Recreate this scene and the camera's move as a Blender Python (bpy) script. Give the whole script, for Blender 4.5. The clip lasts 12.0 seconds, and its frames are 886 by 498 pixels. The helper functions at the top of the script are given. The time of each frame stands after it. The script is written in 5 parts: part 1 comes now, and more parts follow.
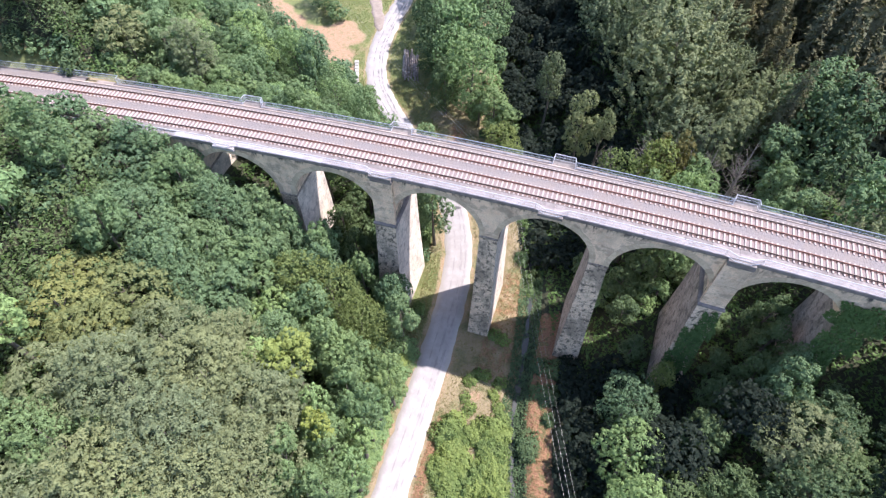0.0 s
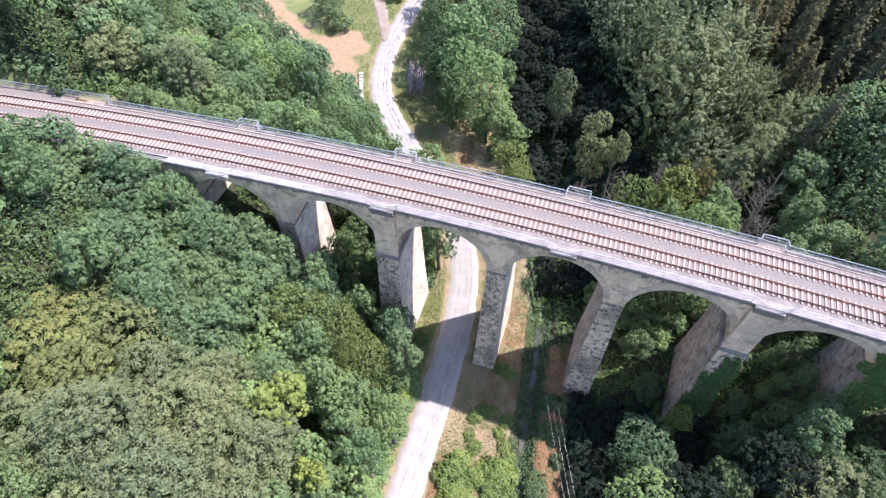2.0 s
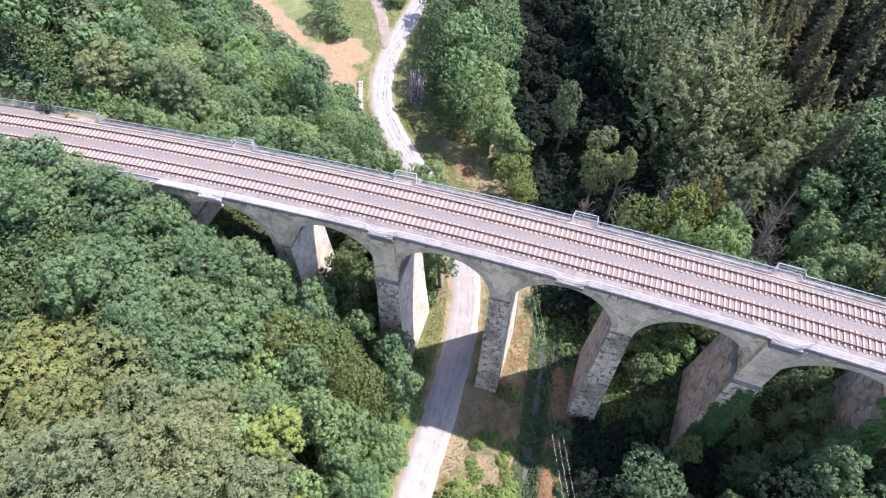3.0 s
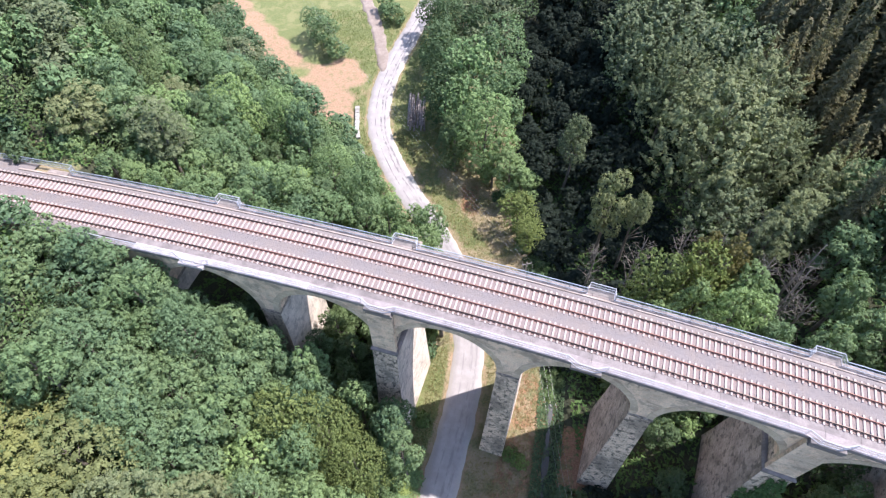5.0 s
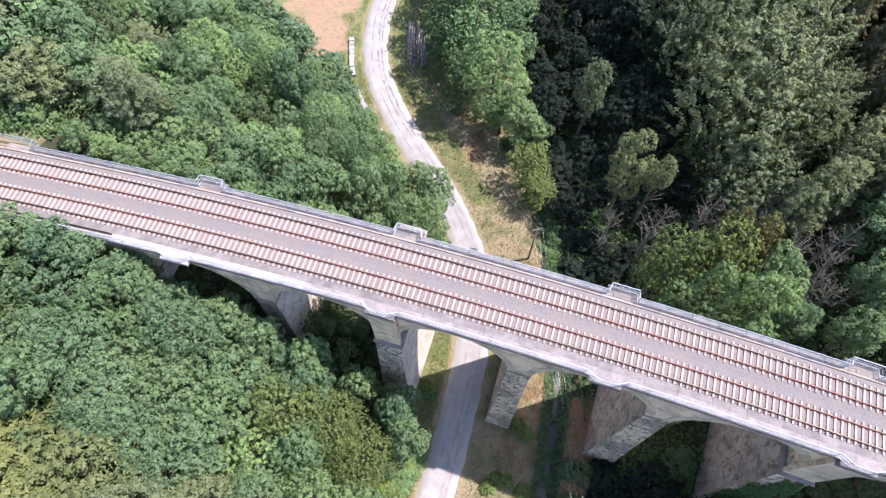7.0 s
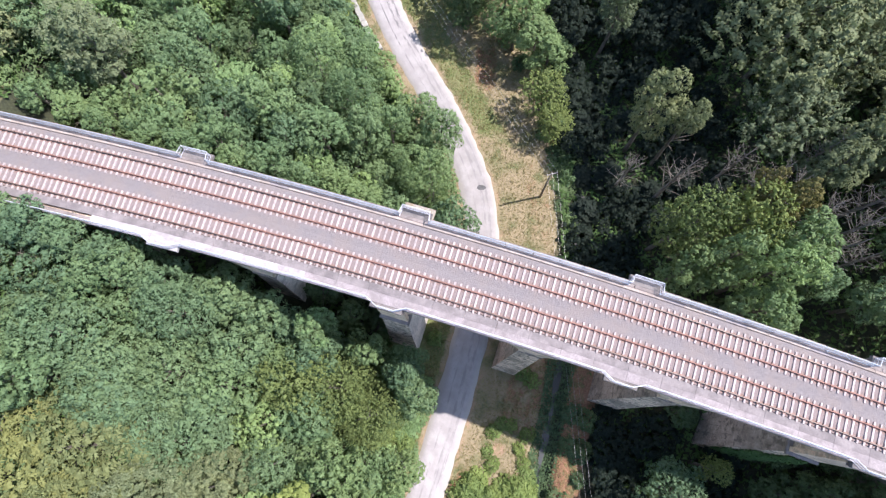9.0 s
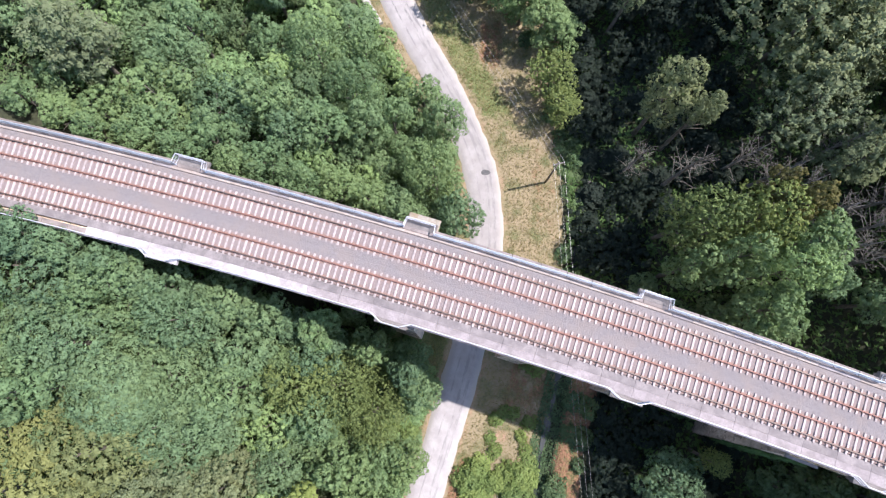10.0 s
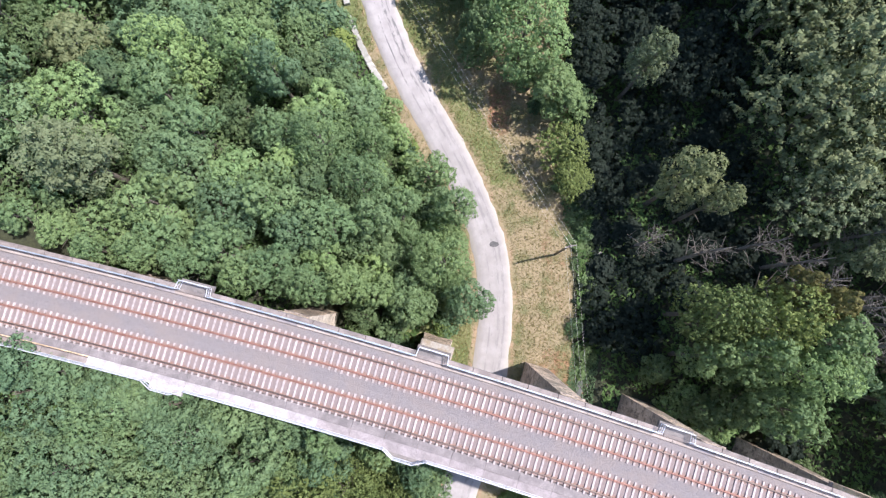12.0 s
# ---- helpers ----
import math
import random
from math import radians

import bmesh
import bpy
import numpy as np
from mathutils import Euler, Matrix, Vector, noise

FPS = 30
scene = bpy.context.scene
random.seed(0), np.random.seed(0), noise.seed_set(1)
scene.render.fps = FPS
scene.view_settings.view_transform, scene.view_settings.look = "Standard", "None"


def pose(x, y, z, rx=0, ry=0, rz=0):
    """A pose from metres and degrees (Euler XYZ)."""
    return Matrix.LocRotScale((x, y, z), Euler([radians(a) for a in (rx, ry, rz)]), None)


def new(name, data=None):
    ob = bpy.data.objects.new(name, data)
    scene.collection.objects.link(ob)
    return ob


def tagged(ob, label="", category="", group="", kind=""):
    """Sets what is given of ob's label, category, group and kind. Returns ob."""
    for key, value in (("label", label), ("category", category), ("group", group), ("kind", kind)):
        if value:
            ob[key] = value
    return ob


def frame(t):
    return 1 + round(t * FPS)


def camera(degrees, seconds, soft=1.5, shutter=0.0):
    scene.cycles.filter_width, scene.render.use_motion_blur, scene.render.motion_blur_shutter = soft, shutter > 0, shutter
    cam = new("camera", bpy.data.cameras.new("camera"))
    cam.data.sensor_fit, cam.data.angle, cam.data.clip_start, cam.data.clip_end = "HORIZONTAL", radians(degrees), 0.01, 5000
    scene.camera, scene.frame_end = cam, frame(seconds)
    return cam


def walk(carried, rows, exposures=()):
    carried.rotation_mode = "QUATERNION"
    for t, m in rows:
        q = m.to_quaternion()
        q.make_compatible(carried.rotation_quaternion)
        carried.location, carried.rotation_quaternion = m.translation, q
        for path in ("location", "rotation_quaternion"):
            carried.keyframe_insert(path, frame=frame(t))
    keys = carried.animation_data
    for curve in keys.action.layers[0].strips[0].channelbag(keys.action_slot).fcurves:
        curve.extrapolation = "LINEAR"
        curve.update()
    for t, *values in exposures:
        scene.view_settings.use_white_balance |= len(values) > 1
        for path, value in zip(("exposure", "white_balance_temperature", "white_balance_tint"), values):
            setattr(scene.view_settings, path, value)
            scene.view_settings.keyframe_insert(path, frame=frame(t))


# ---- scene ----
cam = camera(76.7, 12.0, soft=1.25)
METRES, EYE, TILT, LEAN, TURN = 65.6, 86.7, -52.5, 0.0, 0.0
ROWS = [
    (0.0, 0.0, 0.0, 0.0, 0.0, 0.0, -0.0),
    (0.5, 0.0006, 0.0119, 0.0135, 0.14, 0.01, -0.13),
    (1.0, 0.0013, 0.0288, 0.0302, 0.29, 0.04, -0.27),
    (1.5, 0.0004, 0.0467, 0.0487, 0.39, -0.01, -0.42),
    (2.0, -0.0006, 0.0671, 0.0731, 0.5, -0.08, -0.58),
    (2.5, -0.0015, 0.0867, 0.0988, 0.56, -0.16, -0.65),
    (3.0, -0.0032, 0.1075, 0.1267, 0.56, -0.27, -0.66),
    (5.0, -0.0121, 0.2, 0.2616, 0.47, -0.75, -0.59),
    (5.5, -0.0155, 0.2243, 0.2955, 0.43, -2.0, -0.56),
    (6.0, -0.019, 0.2515, 0.3325, 0.46, -4.75, -0.55),
    (6.5, -0.0228, 0.2776, 0.3672, 0.47, -7.65, -0.5),
    (7.0, -0.0267, 0.3043, 0.4031, 0.43, -10.55, -0.46),
    (9.0, -0.0419, 0.4241, 0.5546, 0.53, -23.93, -0.4),
    (9.5, -0.0464, 0.4539, 0.5929, 0.53, -26.99, -0.41),
    (10.0, -0.0512, 0.4846, 0.632, 0.51, -29.3, -0.4),
    (10.5, -0.0567, 0.5147, 0.6706, 0.44, -30.09, -0.39),
    (11.0, -0.0628, 0.5455, 0.71, 0.39, -30.23, -0.41),
    (11.5, -0.068, 0.5764, 0.7497, 0.4, -30.24, -0.38),
    (12.0, -0.0738, 0.607, 0.7896, 0.36, -30.28, -0.35),
]
walk(cam, [(t, pose(0, 0, EYE, TILT, LEAN, TURN) @ pose(METRES * x, METRES * y, METRES * z, 90 + pitch, roll, yaw)) for t, x, y, z, yaw, pitch, roll in ROWS],
     exposures=((0.0, 1.53, 6550, 15), (6.0, 1.45, 6550, 14), (12.0, 1.27, 6500, 12)))

# ---- world, sun ----
SUN_AZ, SUN_EL = math.atan2(0.215, 0.977), radians(61)     # direction towards the sun
world = bpy.data.worlds.new("sky")
scene.world = world
world.use_nodes = True
wn = world.node_tree.nodes
sky = wn.new("ShaderNodeTexSky")
sky.sky_type, sky.sun_disc = "NISHITA", False
sky.sun_elevation, sky.sun_rotation = SUN_EL, math.pi / 2 - SUN_AZ
sky.altitude = 400
world.node_tree.links.new(sky.outputs[0], wn["Background"].inputs[0])
wn["Background"].inputs[1].default_value = 0.15
sun_data = bpy.data.lights.new("sun", "SUN")
sun_data.energy, sun_data.angle, sun_data.color = 3.75, radians(0.6), (1.0, 0.945, 0.91)
sun = new("sun", sun_data)
sun_dir = Vector((math.cos(SUN_AZ) * math.cos(SUN_EL), math.sin(SUN_AZ) * math.cos(SUN_EL), math.sin(SUN_EL)))
sun.matrix_world = Matrix.Translation((60, 60, 160)) @ sun_dir.to_track_quat("Z", "Y").to_matrix().to_4x4()


# ---- materials ----
class Nodes:
    """A short way to write node materials."""
    def __init__(self, name):
        self.m = bpy.data.materials.new(name)
        self.m.use_nodes = True
        self.t = self.m.node_tree
        self.bsdf = self.t.nodes["Principled BSDF"]
        self.out = self.t.nodes["Material Output"]

    def add(self, kind, **at):
        n = self.t.nodes.new(kind)
        for k, v in at.items():
            setattr(n, k, v)
        return n

    def link(self, a, b):
        self.t.links.new(a, b)

    def put(self, socket, v):
        if isinstance(v, bpy.types.NodeSocket):
            self.link(v, socket)
        else:
            socket.default_value = (*v, 1) if isinstance(v, tuple) and len(v) == 3 and socket.type == "RGBA" else v

    def coord(self, which="Object"):
        return self.add("ShaderNodeTexCoord").outputs[which]

    def noise(self, scale, detail=4.0, rough=0.6, vec=None, stretch=None):
        v = vec or self.coord()
        if stretch:
            mp = self.add("ShaderNodeMapping")
            mp.inputs["Scale"].default_value = stretch
            self.link(v, mp.inputs["Vector"])
            v = mp.outputs[0]
        n = self.add("ShaderNodeTexNoise")
        self.link(v, n.inputs["Vector"])
        n.inputs["Scale"].default_value, n.inputs["Detail"].default_value, n.inputs["Roughness"].default_value = scale, detail, rough
        return n.outputs["Fac"]

    def step(self, v, lo, hi, a=0.0, b=1.0):
        n = self.add("ShaderNodeMapRange", interpolation_type="SMOOTHSTEP")
        self.link(v, n.inputs["Value"])
        for k, x in zip(("From Min", "From Max", "To Min", "To Max"), (lo, hi, a, b)):
            n.inputs[k].default_value = x
        return n.outputs[0]

    def mix(self, f, a, b, blend="MIX"):
        n = self.add("ShaderNodeMix", data_type="RGBA", blend_type=blend)
        self.put(n.inputs["Factor"], f)
        self.put(n.inputs["A"], a)
        self.put(n.inputs["B"], b)
        return n.outputs["Result"]

    def calc(self, op, a, b=0.0):
        n = self.add("ShaderNodeMath", operation=op)
        self.put(n.inputs[0], a)
        self.put(n.inputs[1], b)
        return n.outputs[0]

    def bump(self, h, strength=0.5, dist=0.05):
        n = self.add("ShaderNodeBump")
        n.inputs["Strength"].default_value, n.inputs["Distance"].default_value = strength, dist
        self.link(h, n.inputs["Height"])
        self.link(n.outputs[0], self.bsdf.inputs["Normal"])

    def done(self, colour, rough=0.8, metal=0.0):
        self.put(self.bsdf.inputs["Base Color"], colour)
        self.put(self.bsdf.inputs["Roughness"], rough)
        self.bsdf.inputs["Metallic"].default_value = metal
        return self.m


def plain(name, c1, c2, scale=3.0, fine=25.0, rough=0.8, metal=0.0, bump=0.3, per_object=0.0):
    """Two-scale mottled surface between two colours."""
    n = Nodes(name)
    c = n.mix(n.step(n.noise(scale), 0.35, 0.65), c1, c2)
    c = n.mix(n.step(n.noise(fine, 3), 0.3, 0.7, 0.0, 0.45), c, tuple(x * 0.55 for x in c1))
    if per_object:
        r = n.add("ShaderNodeObjectInfo").outputs["Random"]
        c = n.mix(1.0, c, n.mix(r, (1 - per_object,) * 3, (1 + per_object,) * 3), "MULTIPLY")
    n.bump(n.noise(fine, 5), bump, 0.02)
    return n.done(c, rough, metal)


def masonry(name, c1, c2, joint, bw, bh, stain, joint_amount, relief, smear_scale):
    """Coursed stone on UVs in metres, with dark weather streaks and patches."""
    n = Nodes(name)
    uv = n.coord("UV")
    b = n.add("ShaderNodeTexBrick")
    n.link(uv, b.inputs["Vector"])
    b.inputs["Scale"].default_value = 1.0
    b.inputs["Brick Width"].default_value, b.inputs["Row Height"].default_value = bw, bh
    b.inputs["Mortar Size"].default_value, b.inputs["Mortar Smooth"].default_value = 0.038, 0.4
    n.put(b.inputs["Color1"], c1)
    n.put(b.inputs["Color2"], c2)
    n.put(b.inputs["Mortar"], tuple(0.5 * (p + q) for p, q in zip(c1, c2)))
    c = n.mix(n.calc("MULTIPLY", b.outputs["Fac"], joint_amount), b.outputs["Color"], joint)
    c = n.mix(n.step(n.noise(0.35, 5, 0.65), 0.42, 0.62, 0, 0.7), c, c2)
    smear = n.step(n.noise(1.0, 6, 0.75, uv, smear_scale), 0.50, 0.60, 0, stain)
    c = n.mix(smear, c, (0.062, 0.052, 0.047))
    drip = n.step(n.noise(1.0, 5, 0.7, uv, (1.6, 0.12, 1.0)), 0.54, 0.7, 0, stain * 0.5)
    c = n.mix(drip, c, (0.07, 0.065, 0.062))
    grime = n.step(n.noise(1.0, 6, 0.7, uv, (0.30, 0.16, 1.0)), 0.44, 0.60, 0, stain * 0.75)
    c = n.mix(grime, c, n.mix(n.noise(3.0, 4), (0.085, 0.070, 0.058), (0.20, 0.165, 0.135)))
    sep = n.add("ShaderNodeSeparateXYZ")
    n.link(uv, sep.inputs[0])
    # black runs of damp that hang from the coping, of uneven length
    hang = n.noise(1.0, 5, 0.75, uv, (0.9, 0.10, 1.0))
    below = n.calc("ADD", sep.outputs["Y"], n.calc("MULTIPLY", n.calc("SUBTRACT", hang, 0.5), 5.0))
    c = n.mix(n.calc("MULTIPLY", n.step(below, 32.1, 33.0), n.step(n.noise(1.0, 4, 0.7, uv, (2.2, 0.5, 1.0)), 0.42, 0.58)), c, (0.05, 0.047, 0.047))
    c = n.mix(n.step(n.noise(9.0, 4), 0.35, 0.75, 0, 0.35), c, (0.12, 0.11, 0.10))
    h = n.calc("SUBTRACT", n.noise(5.0, 6, 0.7), n.calc("MULTIPLY", b.outputs["Fac"], joint_amount * 0.6))
    n.bump(h, relief, 0.09)
    return n.done(c, 0.92)


def leaf_material(name, dark, light, odd):
    """Leaves: tone varies from leaf to leaf and from crown to crown, with some light passing through."""
    n = Nodes(name)
    isl = n.add("ShaderNodeNewGeometry").outputs["Random Per Island"]
    rnd = n.add("ShaderNodeObjectInfo").outputs["Random"]
    c = n.mix(n.calc("ADD", n.step(isl, 0.0, 1.0, 0.0, 0.30), n.step(n.noise(1.5, 1.5), 0.34, 0.66, 0.0, 0.65)), dark, light)
    c = n.mix(n.step(n.noise(0.45, 3), 0.35, 0.65, 0, 0.55), c, odd)
    c = n.mix(n.step(rnd, 0.0, 1.0, 0.0, 0.6), c, tuple(0.5 * (a + b) for a, b in zip(dark, odd)))
    c = n.mix(1.0, c, n.mix(rnd, (0.72, 0.79, 0.84), (1.18, 1.18, 1.08)), "MULTIPLY")
    tr = n.add("ShaderNodeBsdfTranslucent")
    n.link(n.mix(1.0, c, (1.0, 1.12, 0.7), "MULTIPLY"), tr.inputs["Color"])
    mixer = n.add("ShaderNodeMixShader")
    mixer.inputs[0].default_value = 0.28
    m = n.done(c, 0.65)
    n.bsdf.inputs["Specular IOR Level"].default_value = 0.14
    n.link(n.bsdf.outputs[0], mixer.inputs[1])
    n.link(tr.outputs[0], mixer.inputs[2])
    n.link(mixer.outputs[0], n.out.inputs["Surface"])
    return m


LEAF = {
    "ash": leaf_material("leaf_blue_green", (0.075, 0.121, 0.065), (0.203, 0.300, 0.155), (0.188, 0.252, 0.135)),
    "beech": leaf_material("leaf_mid_green", (0.080, 0.127, 0.059), (0.226, 0.323, 0.150), (0.203, 0.266, 0.128)),
    "olive": leaf_material("leaf_olive", (0.083, 0.109, 0.040), (0.233, 0.284, 0.102), (0.206, 0.245, 0.091)),
    "tiered": leaf_material("leaf_grey_green", (0.080, 0.102, 0.053), (0.237, 0.272, 0.148), (0.226, 0.238, 0.129)),
    "lime": leaf_material("leaf_yellow_green", (0.165, 0.195, 0.052), (0.335, 0.375, 0.115), (0.290, 0.325, 0.100)),
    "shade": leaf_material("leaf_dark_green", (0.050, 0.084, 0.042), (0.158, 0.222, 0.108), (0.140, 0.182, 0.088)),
    "spruce": leaf_material("needle_dark", (0.07, 0.085, 0.05), (0.185, 0.172, 0.095), (0.19, 0.15, 0.085)),
    "bramble": leaf_material("leaf_fresh_green", (0.091, 0.132, 0.040), (0.268, 0.348, 0.120), (0.235, 0.279, 0.106)),
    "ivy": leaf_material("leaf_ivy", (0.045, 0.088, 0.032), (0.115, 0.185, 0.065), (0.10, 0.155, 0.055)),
    "rust": leaf_material("leaf_rust_brown", (0.068, 0.061, 0.027), (0.204, 0.161, 0.070), (0.147, 0.147, 0.058)),
    "maple": leaf_material("leaf_light_green", (0.100, 0.159, 0.066), (0.285, 0.405, 0.176), (0.253, 0.336, 0.154)),
    "pale": leaf_material("leaf_pale_grey_green", (0.057, 0.073, 0.041), (0.293, 0.343, 0.189), (0.223, 0.239, 0.133)),
    # near-black, so that the leaf colour itself carries the eastern wood's deep shade
    "fir": leaf_material("leaf_shade_black", (0.014, 0.023, 0.018), (0.028, 0.041, 0.030), (0.024, 0.033, 0.023)),
    "gold": leaf_material("leaf_yellowing", (0.084, 0.101, 0.041), (0.254, 0.277, 0.117), (0.232, 0.236, 0.099)),
}
BARK = plain("bark_grey_brown", (0.10, 0.085, 0.07), (0.17, 0.15, 0.125), 2.0, 14.0, 0.9, bump=0.8)
DEADWOOD = plain("bare_grey_wood", (0.15, 0.135, 0.12), (0.24, 0.22, 0.20), 2.0, 14.0, 0.9, bump=0.6)
STONE = masonry("pier_stone", (0.541, 0.400, 0.299), (0.874, 0.675, 0.511), (0.880, 0.750, 0.598), 0.62, 0.34, 0.92, 0.7, 0.9, (1.35, 0.95, 1.0))
RENDER = masonry("spandrel_masonry", (0.823, 0.576, 0.408), (0.880, 0.677, 0.503), (0.611, 0.436, 0.314), 1.1, 0.5, 0.42, 0.08, 0.25, (0.28, 0.4, 1.0))
# flank stone twice: sunlight in the pale colour, shade and stains in the brown
EAST_SIDE = masonry("sunlit_flank_stone", (0.72, 0.605, 0.515), (0.84, 0.735, 0.64), (0.56, 0.47, 0.40), 0.75, 0.36, 0.40, 0.2, 0.5, (0.6, 0.5, 1.0))
WEST_SIDE = masonry("stained_shaded_flank_stone", (0.38, 0.295, 0.25), (0.56, 0.45, 0.385), (0.26, 0.205, 0.17), 0.62, 0.34, 0.72, 0.5, 0.9, (0.9, 0.6, 1.0))
VOUSSOIR = plain("arch_ring_stone", (0.530, 0.412, 0.302), (0.668, 0.536, 0.400), 1.2, 12.0, 0.9, bump=0.5, per_object=0.14)
STAINED = plain("stained_ledge_stone", (0.14, 0.11, 0.095), (0.46, 0.375, 0.315), 2.2, 10.0, 0.9, bump=0.5)
COPING = plain("coping_stone", (0.173, 0.145, 0.138), (0.286, 0.241, 0.228), 0.9, 10.0, 0.9, bump=0.5, per_object=0.14)
WHITE_CONCRETE = plain("fresh_pale_concrete", (0.296, 0.263, 0.268), (0.479, 0.439, 0.450), 0.9, 8.0, 0.85, bump=0.2, per_object=0.05)
LIGHT_CONCRETE = plain("light_concrete", (0.204, 0.176, 0.178), (0.296, 0.258, 0.264), 0.7, 9.0, 0.9, bump=0.3, per_object=0.1)
DUSTY = plain("ballast_dusted_concrete", (0.158, 0.138, 0.140), (0.240, 0.210, 0.210), 0.8, 9.0, 0.9, bump=0.4, per_object=0.1)
CREAM = plain("dusty_cream_concrete", (0.275, 0.224, 0.200), (0.377, 0.315, 0.285), 0.6, 8.0, 0.9, bump=0.3, per_object=0.08)
GREY_CONCRETE = plain("weathered_concrete", (0.128, 0.113, 0.110), (0.204, 0.181, 0.175), 0.8, 9.0, 0.9, bump=0.3, per_object=0.12)
STEEL = plain("galvanised_blue_grey_steel", (0.34, 0.39, 0.46), (0.46, 0.51, 0.58), 4.0, 30.0, 0.5, 0.35, 0.1)
WHITE_STEEL = plain("pale_painted_steel", (0.50, 0.51, 0.57), (0.62, 0.63, 0.69), 4.0, 30.0, 0.5, 0.2, 0.1)
RAIL = plain("rusted_rail_steel", (0.195, 0.09, 0.071), (0.262, 0.128, 0.102), 1.5, 20.0, 0.65, 0.25, 0.2)
RAIL_DARK = plain("dark_rail_steel", (0.085, 0.06, 0.055), (0.13, 0.09, 0.078), 1.5, 20.0, 0.5, 0.4, 0.2)
FIXING = plain("rusty_rail_fastening", (0.24, 0.15, 0.125), (0.31, 0.205, 0.17), 3.0, 18.0, 0.8, 0.1, 0.4, per_object=0.2)
SLEEPER = plain("pale_sleeper_concrete", (0.316, 0.267, 0.262), (0.439, 0.374, 0.370), 2.5, 16.0, 0.85, bump=0.2, per_object=0.16)
WOOD_POLE = plain("grey_pole_wood", (0.16, 0.135, 0.11), (0.26, 0.225, 0.19), 2.0, 18.0, 0.9, bump=0.5)
LOG = plain("cut_log_bark", (0.20, 0.155, 0.14), (0.42, 0.36, 0.33), 2.0, 9.0, 0.9, bump=0.7, per_object=0.25)
BLOCK = plain("pale_limestone_block", (0.30, 0.29, 0.27), (0.42, 0.41, 0.385), 1.5, 10.0, 0.9, bump=0.4, per_object=0.12)
LICHEN = plain("orange_lichen_stone", (0.23, 0.18, 0.125), (0.31, 0.285, 0.255), 1.6, 9.0, 0.9, bump=0.4)
WIRE = plain("aluminium_wire", (0.30, 0.30, 0.30), (0.4, 0.4, 0.4), 2.0, 20.0, 0.4, 0.6, 0.05)
PORCELAIN = plain("brown_insulator", (0.30, 0.28, 0.26), (0.45, 0.43, 0.42), 5.0, 30.0, 0.3, 0, 0.05)


def ballast_material():
    n = Nodes("grey_ballast")
    uv = n.coord("UV")
    v = n.add("ShaderNodeTexVoronoi")
    n.link(uv, v.inputs["Vector"])
    v.inputs["Scale"].default_value = 15.0
    c = n.mix(v.outputs["Distance"], (0.200, 0.177, 0.183), (0.110, 0.097, 0.102))
    hue = n.add("ShaderNodeSeparateColor")
    n.link(v.outputs["Color"], hue.inputs[0])
    c = n.mix(n.calc("MULTIPLY", hue.outputs[0], 0.5), c, (0.263, 0.235, 0.232))
    c = n.mix(n.step(n.noise(0.5, 5), 0.4, 0.65, 0, 0.45), c, (0.210, 0.170, 0.154))
    # rust that the wheels throw off, in bands along the rails
    sep = n.add("ShaderNodeSeparateXYZ")
    n.link(uv, sep.inputs[0])
    off = n.calc("ABSOLUTE", sep.outputs["Y"])
    near = n.calc("ABSOLUTE", n.calc("SUBTRACT", n.calc("ABSOLUTE", n.calc("SUBTRACT", off, 1.88)), 0.73))
    c = n.mix(n.step(n.calc("ABSOLUTE", n.calc("SUBTRACT", off, 1.88)), 0.9, 1.35, 0.7, 0.0), c, (0.215, 0.166, 0.162))
    rust = n.calc("MULTIPLY", n.step(near, 0.05, 0.42, 0.75, 0.0), n.step(n.noise(1.2, 4), 0.3, 0.6, 0.35, 1.0))
    c = n.mix(rust, c, (0.252, 0.145, 0.113))
    n.bump(n.calc("SUBTRACT", 1.0, v.outputs["Distance"]), 0.9, 0.05)
    return n.done(c, 0.95)


